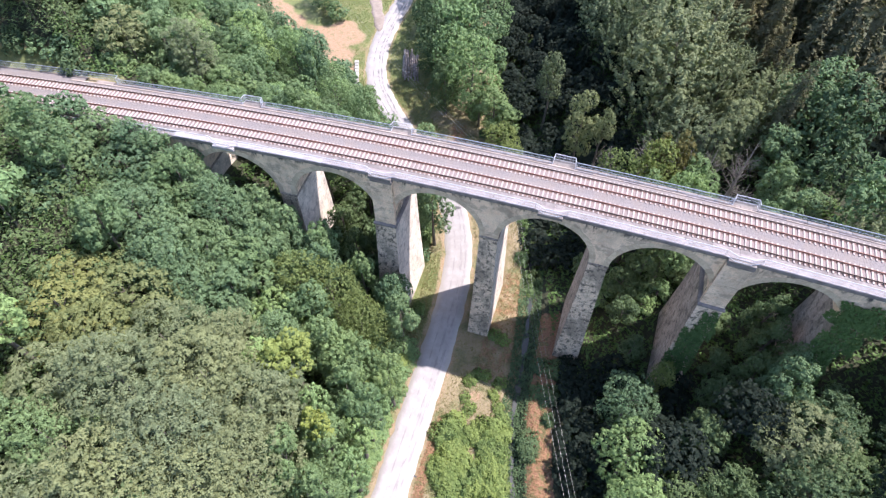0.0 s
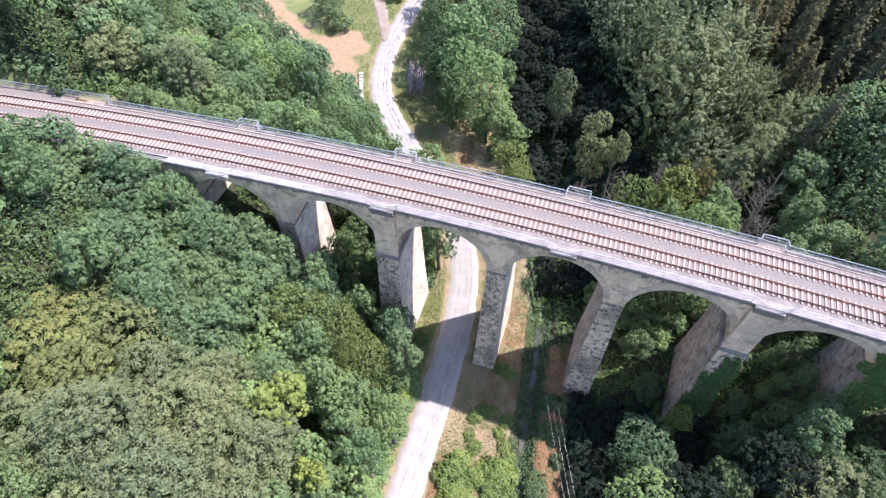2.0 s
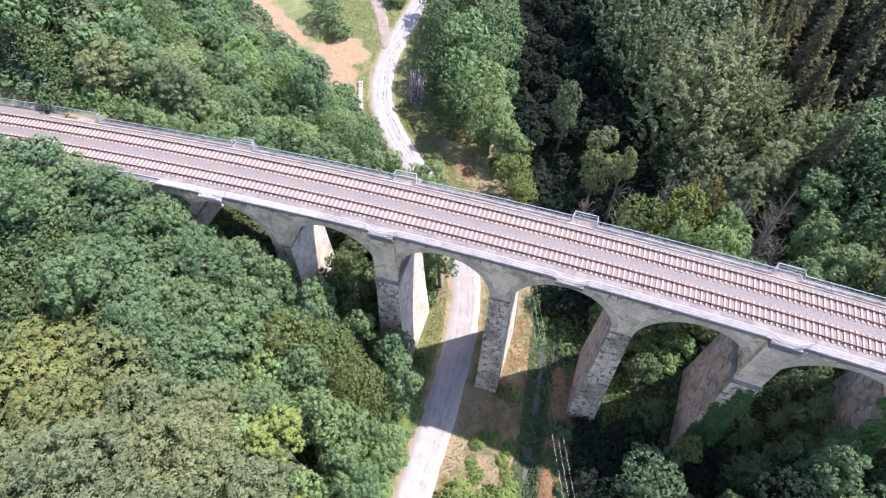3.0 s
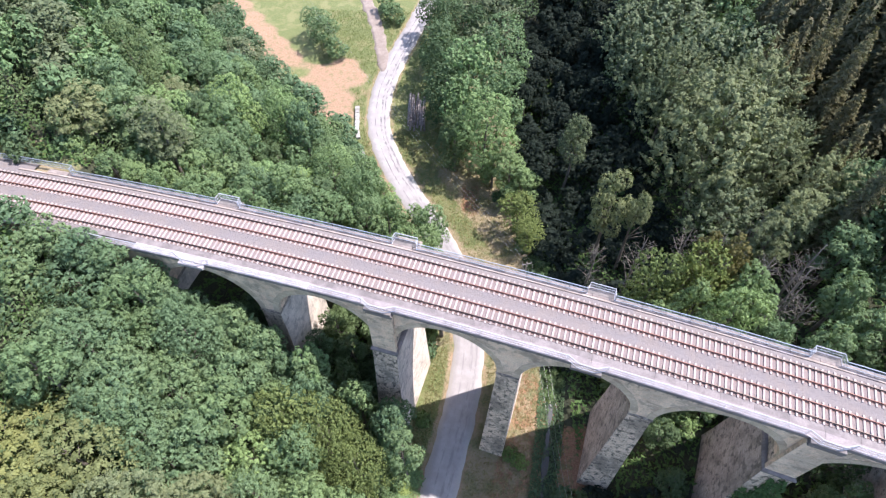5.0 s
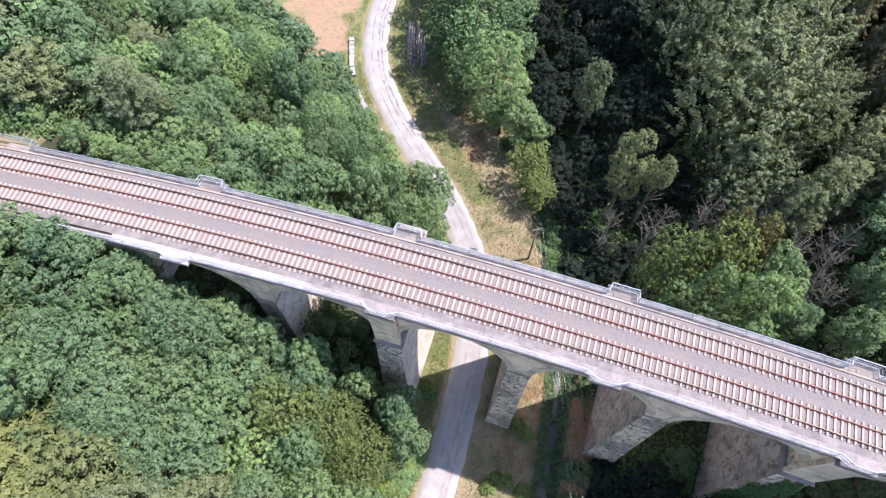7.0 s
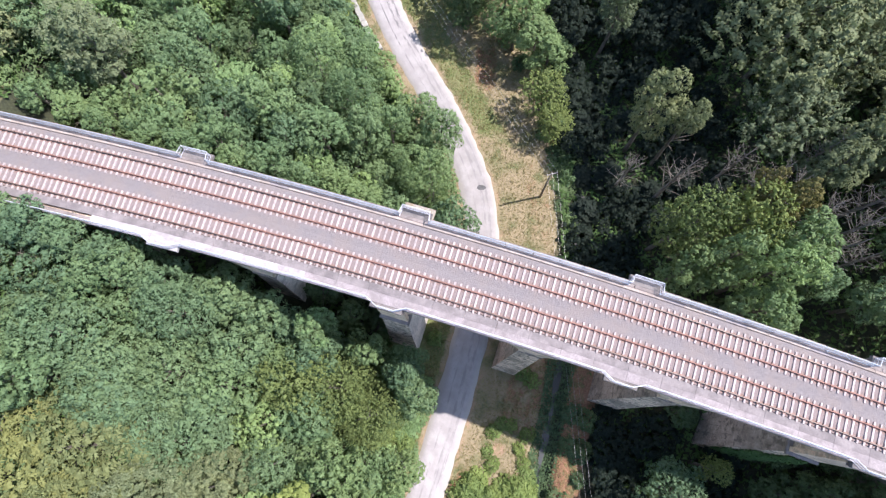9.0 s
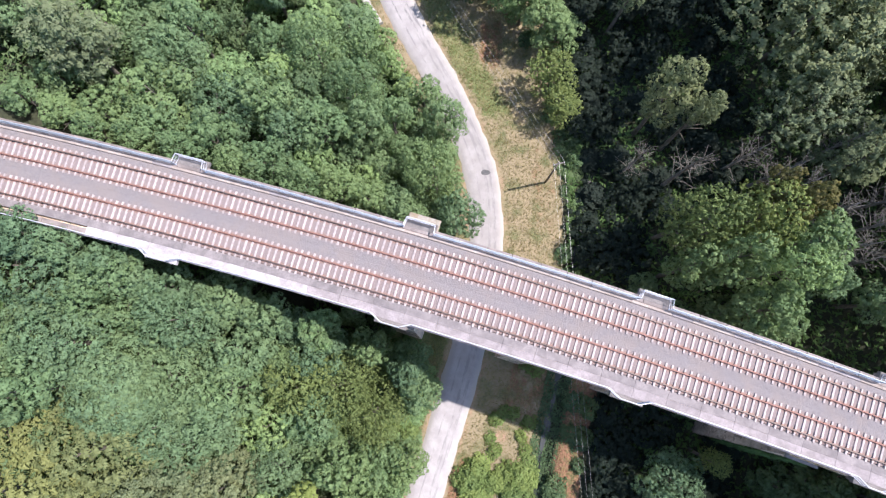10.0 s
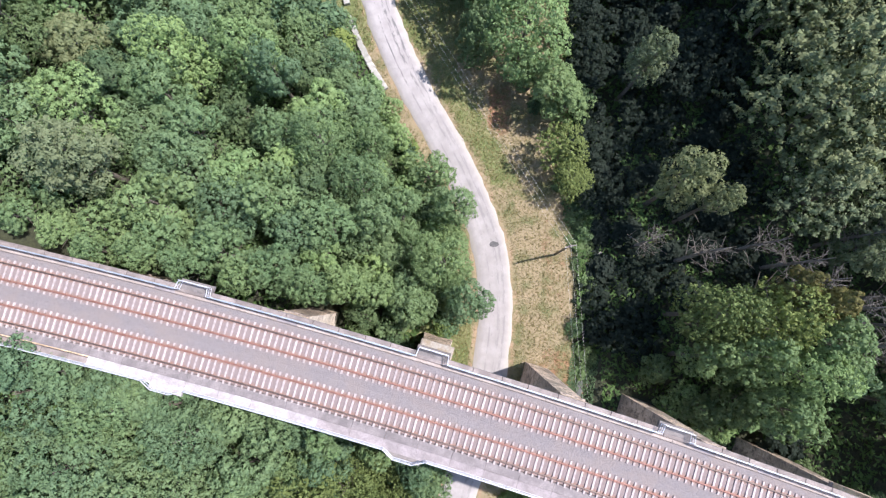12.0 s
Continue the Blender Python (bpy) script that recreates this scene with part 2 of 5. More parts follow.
def road_material():
    """Sun-bleached road, UV x across in metres from the middle, y along."""
    n = Nodes("bleached_road")
    uv = n.coord("UV")
    sep = n.add("ShaderNodeSeparateXYZ")
    n.link(uv, sep.inputs[0])
    across = n.calc("ABSOLUTE", sep.outputs["X"])
    c = n.mix(n.step(n.noise(0.5, 5, 0.6, uv), 0.35, 0.65), (0.285, 0.262, 0.27), (0.365, 0.342, 0.347))
    c = n.mix(n.step(n.noise(1.0, 4, 0.6, uv, (1.0, 0.06, 1.0)), 0.46, 0.66, 0, 0.3), c, (0.235, 0.22, 0.228))
    c = n.mix(n.step(n.noise(1.4, 5, 0.75, uv, (1.2, 0.4, 1.0)), 0.63, 0.69, 0, 0.75), c, (0.13, 0.125, 0.13))
    old = n.calc("MULTIPLY", n.step(sep.outputs["Y"], 160.0, 174.0, 0.0, 1.0), n.step(sep.outputs["Y"], 215.0, 240.0, 1.0, 0.45))
    c = n.mix(n.calc("MULTIPLY", old, 0.12), c, (0.145, 0.138, 0.148))
    grey = n.calc("MULTIPLY", n.step(sep.outputs["Y"], 98.0, 112.0, 0.0, 1.0), n.step(sep.outputs["Y"], 152.0, 176.0, 1.0, 0.0))
    c = n.mix(n.calc("MULTIPLY", grey, n.step(n.noise(0.8, 4, 0.6, uv), 0.3, 0.7, 0.35, 0.65)), c, (0.205, 0.19, 0.188))
    # worn dark wheel tracks on the far bend
    for at, wide in ((0.55, 0.34), (1.35, 0.30), (-0.75, 0.16)):
        band = n.step(n.calc("ABSOLUTE", n.calc("SUBTRACT", sep.outputs["X"], at)), wide * 0.4, wide, 1.0, 0.0)
        worn = n.step(n.noise(1.0, 5, 0.75, uv, (1.6, 0.30, 1.0)), 0.46, 0.56)
        c = n.mix(n.calc("MULTIPLY", n.calc("MULTIPLY", band, worn), n.calc("ADD", n.calc("MULTIPLY", old, 0.5), 0.36)), c, (0.10, 0.097, 0.105))
    c = n.mix(n.step(across, 1.75, 2.5, 0, 0.8), c, (0.34, 0.315, 0.29))
    c = n.mix(n.step(n.noise(30.0, 3, 0.6, uv), 0.35, 0.7, 0, 0.35), c, (0.22, 0.21, 0.2))
    n.bump(n.noise(40.0, 4, 0.6, uv), 0.3, 0.02)
    return n.done(c, 0.9)


def ground_material():
    """Forest floor, grass, dry soil and dead bracken, laid out by the cover attribute and broken up by noise."""
    n = Nodes("valley_ground")
    a = n.add("ShaderNodeAttribute", attribute_name="cover")
    s = n.add("ShaderNodeSeparateColor")
    n.link(a.outputs["Color"], s.inputs[0])
    br = n.noise(0.6, 6, 0.7)
    fine = n.noise(4.0, 5, 0.7)

    def where(v):
        return n.step(n.calc("ADD", v, n.calc("MULTIPLY", n.calc("SUBTRACT", br, 0.5), 0.9)), 0.38, 0.62)
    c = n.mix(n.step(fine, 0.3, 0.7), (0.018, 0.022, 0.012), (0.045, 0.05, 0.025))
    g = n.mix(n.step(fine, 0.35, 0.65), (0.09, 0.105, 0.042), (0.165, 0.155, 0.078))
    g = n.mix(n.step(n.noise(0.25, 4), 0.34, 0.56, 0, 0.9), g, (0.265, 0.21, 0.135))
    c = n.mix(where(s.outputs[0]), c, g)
    green = n.mix(n.step(fine, 0.3, 0.7), (0.085, 0.112, 0.040), (0.165, 0.180, 0.072))
    green = n.mix(n.step(n.noise(0.33, 4), 0.46, 0.62, 0, 0.6), green, (0.215, 0.205, 0.10))
    c = n.mix(where(a.outputs["Alpha"]), c, green)
    sand = n.mix(n.step(fine, 0.3, 0.7), (0.245, 0.150, 0.095), (0.345, 0.235, 0.165))
    sand = n.mix(n.step(n.noise(0.9, 5, 0.7), 0.5, 0.64, 0, 0.75), sand, (0.17, 0.155, 0.075))
    c = n.mix(n.step(n.calc("ADD", s.outputs[1], n.calc("MULTIPLY", n.calc("SUBTRACT", br, 0.5), 1.3)), 0.2, 0.85), c, sand)
    dead = n.mix(n.step(fine, 0.35, 0.65), (0.15, 0.075, 0.045), (0.28, 0.155, 0.09))
    dead = n.mix(n.step(n.noise(1.1, 4), 0.5, 0.62, 0, 0.7), dead, (0.085, 0.10, 0.04))
    c = n.mix(where(s.outputs[2]), c, dead)
    n.bump(n.noise(9.0, 6, 0.75), 0.9, 0.12)
    return n.done(c, 0.95)


def water_material():
    n = Nodes("dark_brook_water")
    n.bump(n.noise(3.0, 3), 0.2, 0.03)
    return n.done(n.mix(n.noise(0.8), (0.012, 0.016, 0.018), (0.03, 0.033, 0.03)), 0.35)


BALLAST, ROAD, GROUND, WATER = ballast_material(), road_material(), ground_material(), water_material()
LANE = plain("pinkish_gravel_lane", (0.21, 0.17, 0.15), (0.28, 0.235, 0.21), 0.6, 8.0, 0.95, bump=0.4)
PATCH = plain("asphalt_repair", (0.075, 0.073, 0.078), (0.11, 0.107, 0.11), 2.0, 20.0, 0.9, bump=0.2)


# ---- building helpers ----
def mesh(name, verts, faces, material, uvs=None, smooth=False):
    me = bpy.data.meshes.new(name)
    me.from_pydata([tuple(v) for v in verts], [], [tuple(f) for f in faces])
    me.materials.append(material)
    if uvs is not None:
        layer = me.uv_layers.new(name="metres")
        layer.data.foreach_set("uv", np.asarray(uvs, dtype=np.float32).ravel())
    if smooth:
        me.polygons.foreach_set("use_smooth", [True] * len(me.polygons))
    me.update()
    return me


def thing(name, at, label, category, group="", kind=""):
    ob = new(name)
    ob.location = at
    ob.empty_display_size = 0.5
    return tagged(ob, label, category, group, kind)


def attach(name, me, parent, m=None, label=""):
    ob = new(name, me)
    ob.parent = parent
    if m is not None:
        ob.matrix_basis = m
    return tagged(ob, label)


class Shape:
    """Vertices and faces put together from simple solids."""
    def __init__(self):
        self.v, self.f = [], []

    def box(self, x0, x1, y0, y1, z0, z1, b=0.0):
        """A box whose top edges are chamfered by b."""
        k = len(self.v)
        if b:
            self.v += [(x0, y0, z0), (x1, y0, z0), (x1, y1, z0), (x0, y1, z0), (x0, y0, z1 - b), (x1, y0, z1 - b), (x1, y1, z1 - b), (x0, y1, z1 - b),
                       (x0 + b, y0 + b, z1), (x1 - b, y0 + b, z1), (x1 - b, y1 - b, z1), (x0 + b, y1 - b, z1)]
            q = [(3, 2, 1, 0), (8, 9, 10, 11)] + [(i, (i + 1) % 4, 4 + (i + 1) % 4, 4 + i) for i in range(4)] + [(4 + i, 4 + (i + 1) % 4, 8 + (i + 1) % 4, 8 + i) for i in range(4)]
        else:
            self.v += [(x0, y0, z0), (x1, y0, z0), (x1, y1, z0), (x0, y1, z0), (x0, y0, z1), (x1, y0, z1), (x1, y1, z1), (x0, y1, z1)]
            q = [(3, 2, 1, 0), (4, 5, 6, 7)] + [(i, (i + 1) % 4, 4 + (i + 1) % 4, 4 + i) for i in range(4)]
        self.f += [tuple(k + i for i in p) for p in q]
        return self

    def tube(self, pts, radii, seg=6):
        """A tube along points, closed at both ends."""
        pts = [Vector(p) for p in pts]
        k = len(self.v)
        for i, (p, r) in enumerate(zip(pts, radii)):
            d = (pts[min(i + 1, len(pts) - 1)] - pts[max(i - 1, 0)]).normalized()
            a = d.cross(Vector((0.31, 0.2, 0.93)) if abs(d.z) < 0.85 else Vector((1, 0.1, 0))).normalized()
            b = d.cross(a)
            self.v += [tuple(p + r * (math.cos(t) * a + math.sin(t) * b)) for t in (2 * math.pi * j / seg for j in range(seg))]
        for i in range(len(pts) - 1):
            self.f += [(k + i * seg + j, k + i * seg + (j + 1) % seg, k + (i + 1) * seg + (j + 1) % seg, k + (i + 1) * seg + j) for j in range(seg)]
        self.f += [tuple(k + j for j in reversed(range(seg))), tuple(k + (len(pts) - 1) * seg + j for j in range(seg))]
        return self

    def mesh(self, name, material, smooth=False):
        return mesh(name, self.v, self.f, material, None, smooth)


# ---- the line of the railway: a gentle curve ----
RADIUS, CURVE_X, CURVE_Y, ANGLE0 = 675.0, -192.7511, -591.3687, math.pi / 2 - 0.27724339


def track(s, u):
    """Plan position s metres along the railway and u metres to its north side."""
    a = ANGLE0 - s / RADIUS
    return CURVE_X + (RADIUS + u) * math.cos(a), CURVE_Y + (RADIUS + u) * math.sin(a)


def track_local(x, y):
    return (ANGLE0 - np.arctan2(y - CURVE_Y, x - CURVE_X)) * RADIUS, np.hypot(x - CURVE_X, y - CURVE_Y) - RADIUS


def track_pose(s, u, z):
    x, y = track(s, u)
    return Matrix.Translation((x, y, z)) @ Matrix.Rotation(ANGLE0 - s / RADIUS - math.pi / 2, 4, "Z")


def bent(name, shape, material, origin=(0, 0, 0)):
    """A mesh from a Shape in railway coordinates (s, u, z), with UVs in metres on every face."""
    v = np.array(shape.v, dtype=float)
    out = [(*track(s, u), z) for s, u, z in v]
    uvs = []
    for f in shape.f:
        p = v[list(f)]
        nrm = np.zeros(3)
        for i in range(len(f)):
            a, b = p[i], p[(i + 1) % len(f)]
            nrm += np.cross(a, b)
        ax = int(np.argmax(np.abs(nrm)))
        uvs += [((q[1], q[2]), (q[0], q[2]), (q[0], q[1]))[ax] for q in p]
    return mesh(name, [(x - origin[0], y - origin[1], z - origin[2]) for x, y, z in out], shape.f, material, uvs)


# ---- the valley ----
ROAD_Y = [-60, -20, 20.8, 31, 41.5, 51.4, 58.7, 66.8, 75.5, 80, 84.5, 89, 93.7, 98.4, 103, 107.9, 112.8, 117.7, 123.4, 132.8, 143, 151.8, 160, 185, 260]
ROAD_X = [-40, -21.5, -8.1, -5.1, -1.9, 0.7, 2.4, 3.2, 2.6, 1.3, -0.5, -2.5, -5.0, -7.7, -10.2, -12.6, -14.6, -16.3, -17.2, -16.9, -14.6, -12.0, -9.4, -2, 10]
ROAD_Z = [(-60, -4.2), (20, -0.9), (42, 0.0), (107, 0.2), (125, 1.0), (150, 2.4), (185, 4.0), (300, 9.0)]
TOE_Y = [-60, 20, 45, 58, 75, 90, 103, 112, 120, 140, 165, 300]
TOE_X = [-46, -15.5, -7.5, -4, -2.5, -9.5, -15, -21, -30, -45, -66, -120]
BROOK_Y = [-60, 20, 28, 33.5, 43.5, 52.6, 62, 75, 88, 100, 115, 140, 190]
BROOK_X = [-8, 10.2, 10.7, 11.2, 13.8, 15.6, 17.0, 19.5, 21.0, 20.0, 18.0, 20.0, 30.0]


def smooth01(v):
    v = np.clip(v, 0, 1)
    return v * v * (3 - 2 * v)


def road_x(y):
    y = np.asarray(y, dtype=float)
    return (np.interp(y - 2.5, ROAD_Y, ROAD_X) + 2 * np.interp(y, ROAD_Y, ROAD_X) + np.interp(y + 2.5, ROAD_Y, ROAD_X)) / 4


def road_z(y):
    return np.interp(y, [p[0] for p in ROAD_Z], [p[1] for p in ROAD_Z])


def wave(x, y):
    return 0.5 * np.sin(x * 0.21 + 1.3 * np.sin(y * 0.13)) + 0.35 * np.sin(y * 0.31 + x * 0.17) + 0.2 * np.sin(x * 0.9 - y * 0.7)


def ground_z(x, y):
    """The height of the ground: valley floor, two wooded sides, the brook's bed and the railway's bank."""
    x, y = np.asarray(x, dtype=float), np.asarray(y, dtype=float)
    base = road_z(y)
    left = np.maximum(0, np.interp(y, TOE_Y, TOE_X) - x)
    right = np.maximum(0, x - np.interp(y, [-60, 30, 60, 90, 110, 140, 200], [16, 22, 23, 22, 18, 14, 30]))
    rise = 0.72 * (np.sqrt(left * left + 4) - 2) * np.where(left > 0, 1, 0)
    rise = np.where(rise > 42, 42 + 0.35 * (rise - 42), rise) + 0.42 * (np.sqrt(right * right + 16) - 4)
    bumps = wave(x, y) * np.clip(0.12 + 0.12 * rise, 0.12, 1.0)
    near_road = smooth01((np.abs(x - road_x(y)) - 3.0) / 4.0)
    z = base + rise + bumps * near_road
    # the brook runs in a channel about a metre and a half deep
    d = np.abs(x - np.interp(y, BROOK_Y, BROOK_X))
    z = z - 1.7 * (1 - smooth01((d - 0.4) / 2.6))
    # the banks that carry the railway on from both ends of the viaduct
    s, u = track_local(x, y)
    on = np.maximum(smooth01((-44.0 - s) / 4.0), smooth01((s - 104.0) / 5.0)) * smooth01((12.0 - np.abs(u)) / 6.5)
    on = np.where(np.abs(x) < 400, on, 0)
    z = z * (1 - on) + 33.25 * on
    cut = np.where((s < -30) & (np.abs(x) < 400), 33.2 + 0.75 * np.maximum(0, np.abs(u) - 5.2), 1e4)
    return np.minimum(z, cut)


def axis(lo, hi, fine):
    """Even steps inside, ever wider ones out to the horizon."""
    inner = list(np.arange(lo, hi + 0.01, fine))
    a, step = [], fine
    while step < 900:
        step *= 1.45
        a.append(step)
    reach = np.cumsum(a)
    return np.array([lo - d for d in reversed(reach)] + inner + [hi + d for d in reach])


def in_stretch(v, lo, hi, soft):
    return smooth01((v - lo) / soft + 0.5) * smooth01((hi - v) / soft + 0.5)


def cover(x, y):
    """How much grass, bare dry soil and dead bracken lies at a place."""
    d = x - road_x(y)
    toe = np.interp(y, TOE_Y, TOE_X)
    brook = np.interp(y, BROOK_Y, BROOK_X)
    floor_ = smooth01((x - toe + 1.5) / 2) * smooth01((np.minimum(brook + 1.0, 16.0) - x) / 2)
    grass = floor_
    grass = np.maximum(grass, in_stretch(y, 118, 200, 6) * in_stretch(x, toe[...] + 2, -20, 4))
    s, u = track_local(x, y)
    grass = np.maximum(grass, smooth01((-43 - s) / 3) * smooth01((10 - np.abs(u)) / 3) * np.where(np.abs(x) < 300, 1, 0))
    sand = in_stretch(np.abs(d), 2.4, 3.5, 0.8) * in_stretch(y, -60, 200, 5) * 0.52
    ragged = 1.6 * np.sin(x * 0.55 + y * 0.4) + 1.1 * np.sin(y * 0.9 - x * 0.3)
    sand = np.maximum(sand, in_stretch(y + ragged, 121, 143, 6) * in_stretch(x + ragged, np.interp(y, [119, 143], [-29.0, -39.0]), -22.6, 6))
    sand = np.maximum(sand, in_stretch(y, 141, 172, 6) * in_stretch(x + 0.8 * (y - 140) + ragged, -42.5, -35, 5) * 0.85)
    sand = np.maximum(sand, np.exp(-(((x - 5.2) / 1.1) ** 2 + ((y - 36.5) / 0.9) ** 2)) * 1.1)
    dead = in_stretch(x - brook, 1.8, 6.0, 1.5) * in_stretch(y, -30, 52, 5)
    dead = np.maximum(dead, in_stretch(x - 0.25 * (y - 45), 5.8, 15.0, 2) * in_stretch(y, 38, 62, 5) * 0.5)
    dead = np.maximum(dead, in_stretch(x, 9.5, 15, 2.5) * in_stretch(y + 1.5 * np.sin(x), 64, 81, 8) * 0.42)
    dead = np.maximum(dead, in_stretch(d, 3.0, 5.2, 1.5) * in_stretch(y, -30, 34, 6) * 0.8)
    dead = np.maximum(dead, in_stretch(x, 1.5, 6, 2) * in_stretch(y, 94, 104, 5) * 0.6)
    return np.clip(grass, 0, 1), np.clip(sand, 0, 1), np.clip(dead, 0, 1)


def lush(x, y):
    """Where the grass stays green: the clearing and the verge at the foot of the western wood."""
    d = x - road_x(y)
    _, sand, dead = cover(x, y)
    g = in_stretch(y, 108, 220, 8) * in_stretch(x, np.interp(y, TOE_Y, TOE_X) + 1, 2, 4)
    g = np.maximum(g, in_stretch(d, -14, -2.9, 1.0) * in_stretch(y, -40, 66, 6) * 0.85)
    g = np.maximum(g, in_stretch(d, 2.9, 9, 1.5) * in_stretch(y, 84, 112, 8) * 0.6)
    g = np.maximum(g, in_stretch(d, 3.2, 8, 1.2) * in_stretch(y, 62, 84, 8) * 0.22)
    s, u = track_local(x, y)
    g = np.maximum(g, smooth01((-43 - s) / 3) * smooth01((10 - np.abs(u)) / 3) * smooth01((np.abs(u) - 4.8) / 1.0) * np.where(np.abs(x) < 300, 0.8, 0))
    return np.clip(g - sand, 0, 1)


def build_ground():
    xs, ys = axis(-80, 90, 0.8), axis(5, 175, 0.8)
    gx, gy = np.meshgrid(xs, ys)
    gz = ground_z(gx, gy)
    far = np.maximum(np.maximum(-80 - gx, gx - 90), np.maximum(5 - gy, gy - 175)).clip(0)
    gz = np.minimum(gz, 60 + 0.05 * far)
    nx, ny = len(xs), len(ys)
    v = np.stack([gx, gy, gz], -1).reshape(-1, 3)
    i = (np.arange(ny - 1)[:, None] * nx + np.arange(nx - 1)[None]).ravel()
    f = np.stack([i, i + 1, i + nx + 1, i + nx], -1)
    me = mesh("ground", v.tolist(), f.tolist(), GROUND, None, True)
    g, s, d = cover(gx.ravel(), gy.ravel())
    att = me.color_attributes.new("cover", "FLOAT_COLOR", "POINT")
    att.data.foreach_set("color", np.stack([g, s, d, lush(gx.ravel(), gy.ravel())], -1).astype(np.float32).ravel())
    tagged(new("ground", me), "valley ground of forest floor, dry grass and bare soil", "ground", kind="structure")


build_ground()


def strip(xf, zf, y0, y1, step, half, lift, material, name, skirt=0.12, wobble=0.0):
    """A strip of road: a sheet with edges that go down into the ground; UV across and along."""
    ys = np.arange(y0, y1 + 0.01, step)
    cx = np.array([float(xf(y)) for y in ys])
    tx, ty = np.gradient(cx, ys), np.ones_like(ys)
    ln = np.hypot(tx, ty)
    nxv, nyv = ty / ln, -tx / ln
    along = np.concatenate([[0], np.cumsum(np.hypot(np.diff(cx), np.diff(ys)))])
    rng = np.random.default_rng(3)
    offs = [-half, -half * 0.98, -half * 0.5, 0, half * 0.5, half * 0.98, half]
    v, uv = [], []
    for k, y in enumerate(ys):
        jl, jr = rng.normal(0, wobble, 2) if wobble else (0, 0)
        for j, o in enumerate(offs):
            oo = o + (jl if j < 2 else jr if j > 4 else 0)
            camber = 0.04 * (1 - (o / half) ** 2)
            v.append((cx[k] + nxv[k] * oo, y + nyv[k] * oo, float(zf(y)) + lift + camber - (skirt if j in (0, 6) else 0)))
            uv.append((oo, along[k]))
    m = len(offs)
    f = [(a * m + j, a * m + j + 1, (a + 1) * m + j + 1, (a + 1) * m + j) for a in range(len(ys) - 1) for j in range(m - 1)]
    uvs = [uv[i] for q in f for i in q]
    return mesh(name, v, f, material, uvs, True)


road = tagged(new("road", strip(road_x, road_z, -55, 240, 1.2, 2.65, 0.05, ROAD, "road", wobble=0.10)), "sun-bleached narrow valley road with worn pale edges", "road", kind="structure")
tagged(new("lane", strip(lambda y: np.interp(y, [140, 145, 156, 166, 200], [-16.2, -17.4, -19.8, -22.6, -34]), lambda y: ground_z(np.interp(y, [140, 145, 156, 166, 200], [-16.2, -17.4, -19.8, -22.6, -34]), y), 138.5, 200, 1.5, 1.7, 0.02, LANE, "lane", wobble=0.25)), "pinkish gravel lane that leaves the road", "road", kind="structure")


def build_brook():
    ys = np.arange(-50, 185, 1.5)
    v, f = [], []
    for y in ys:
        x = float(np.interp(y, BROOK_Y, BROOK_X))
        w = 0.42 + 0.16 * math.sin(y * 0.7)
        z = float(road_z(y)) - 1.42
        v += [(x - w, y, z), (x + w, y, z)]
    f = [(2 * i, 2 * i + 1, 2 * i + 3, 2 * i + 2) for i in range(len(ys) - 1)]
    tagged(new("brook_water", mesh("brook_water", v, f, WATER, None, True)), "narrow dark brook between weedy banks", "water", kind="structure")


build_brook()


# ---- the viaduct ----
SPACING, HALF_PIER, SPRING, CROWN_TOP = 15.4, 1.3, 25.5, 33.2
SPAN_R = SPACING / 2 - HALF_PIER
FIRST_PIER = 0.95 - 2 * SPACING
PIERS = [FIRST_PIER + SPACING * i for i in range(9)]
STRONG = (2, 5, 8)
HALF_DECK = 4.3
base_xy = track(16.4, 0)
ORIGIN = (base_xy[0], base_xy[1], 0.0)
viaduct = thing("viaduct", ORIGIN, "tall grey stone railway viaduct with round arches over a wooded valley", "viaduct")


def loft(rings):
    """A four-sided stack of (z, s0, s1, u0, u1)."""
    sh = Shape()
    for z, s0, s1, u0, u1 in rings:
        sh.v += [(s0, u0, z), (s1, u0, z), (s1, u1, z), (s0, u1, z)]
    for i in range(len(rings) - 1):
        sh.f += [(4 * i + j, 4 * i + (j + 1) % 4, 4 * i + 4 + (j + 1) % 4, 4 * i + 4 + j) for j in range(4)]
    n = 4 * (len(rings) - 1)
    sh.f += [(3, 2, 1, 0), (n, n + 1, n + 2, n + 3)]
    return sh


def track_angle(co):
    """The railway's heading at a place of the viaduct."""
    s, _ = track_local(co[0] + ORIGIN[0], co[1] + ORIGIN[1])
    p, q = track(float(s) - 0.5, 0), track(float(s) + 0.5, 0)
    return q[0] - p[0], q[1] - p[1]


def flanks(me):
    """Eastern flanks take stone coloured pale as sunlit, western ones stained and browned as shaded."""
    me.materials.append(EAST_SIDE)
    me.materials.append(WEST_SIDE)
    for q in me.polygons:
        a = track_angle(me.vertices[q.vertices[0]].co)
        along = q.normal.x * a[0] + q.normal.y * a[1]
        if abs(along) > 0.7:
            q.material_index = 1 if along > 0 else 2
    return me


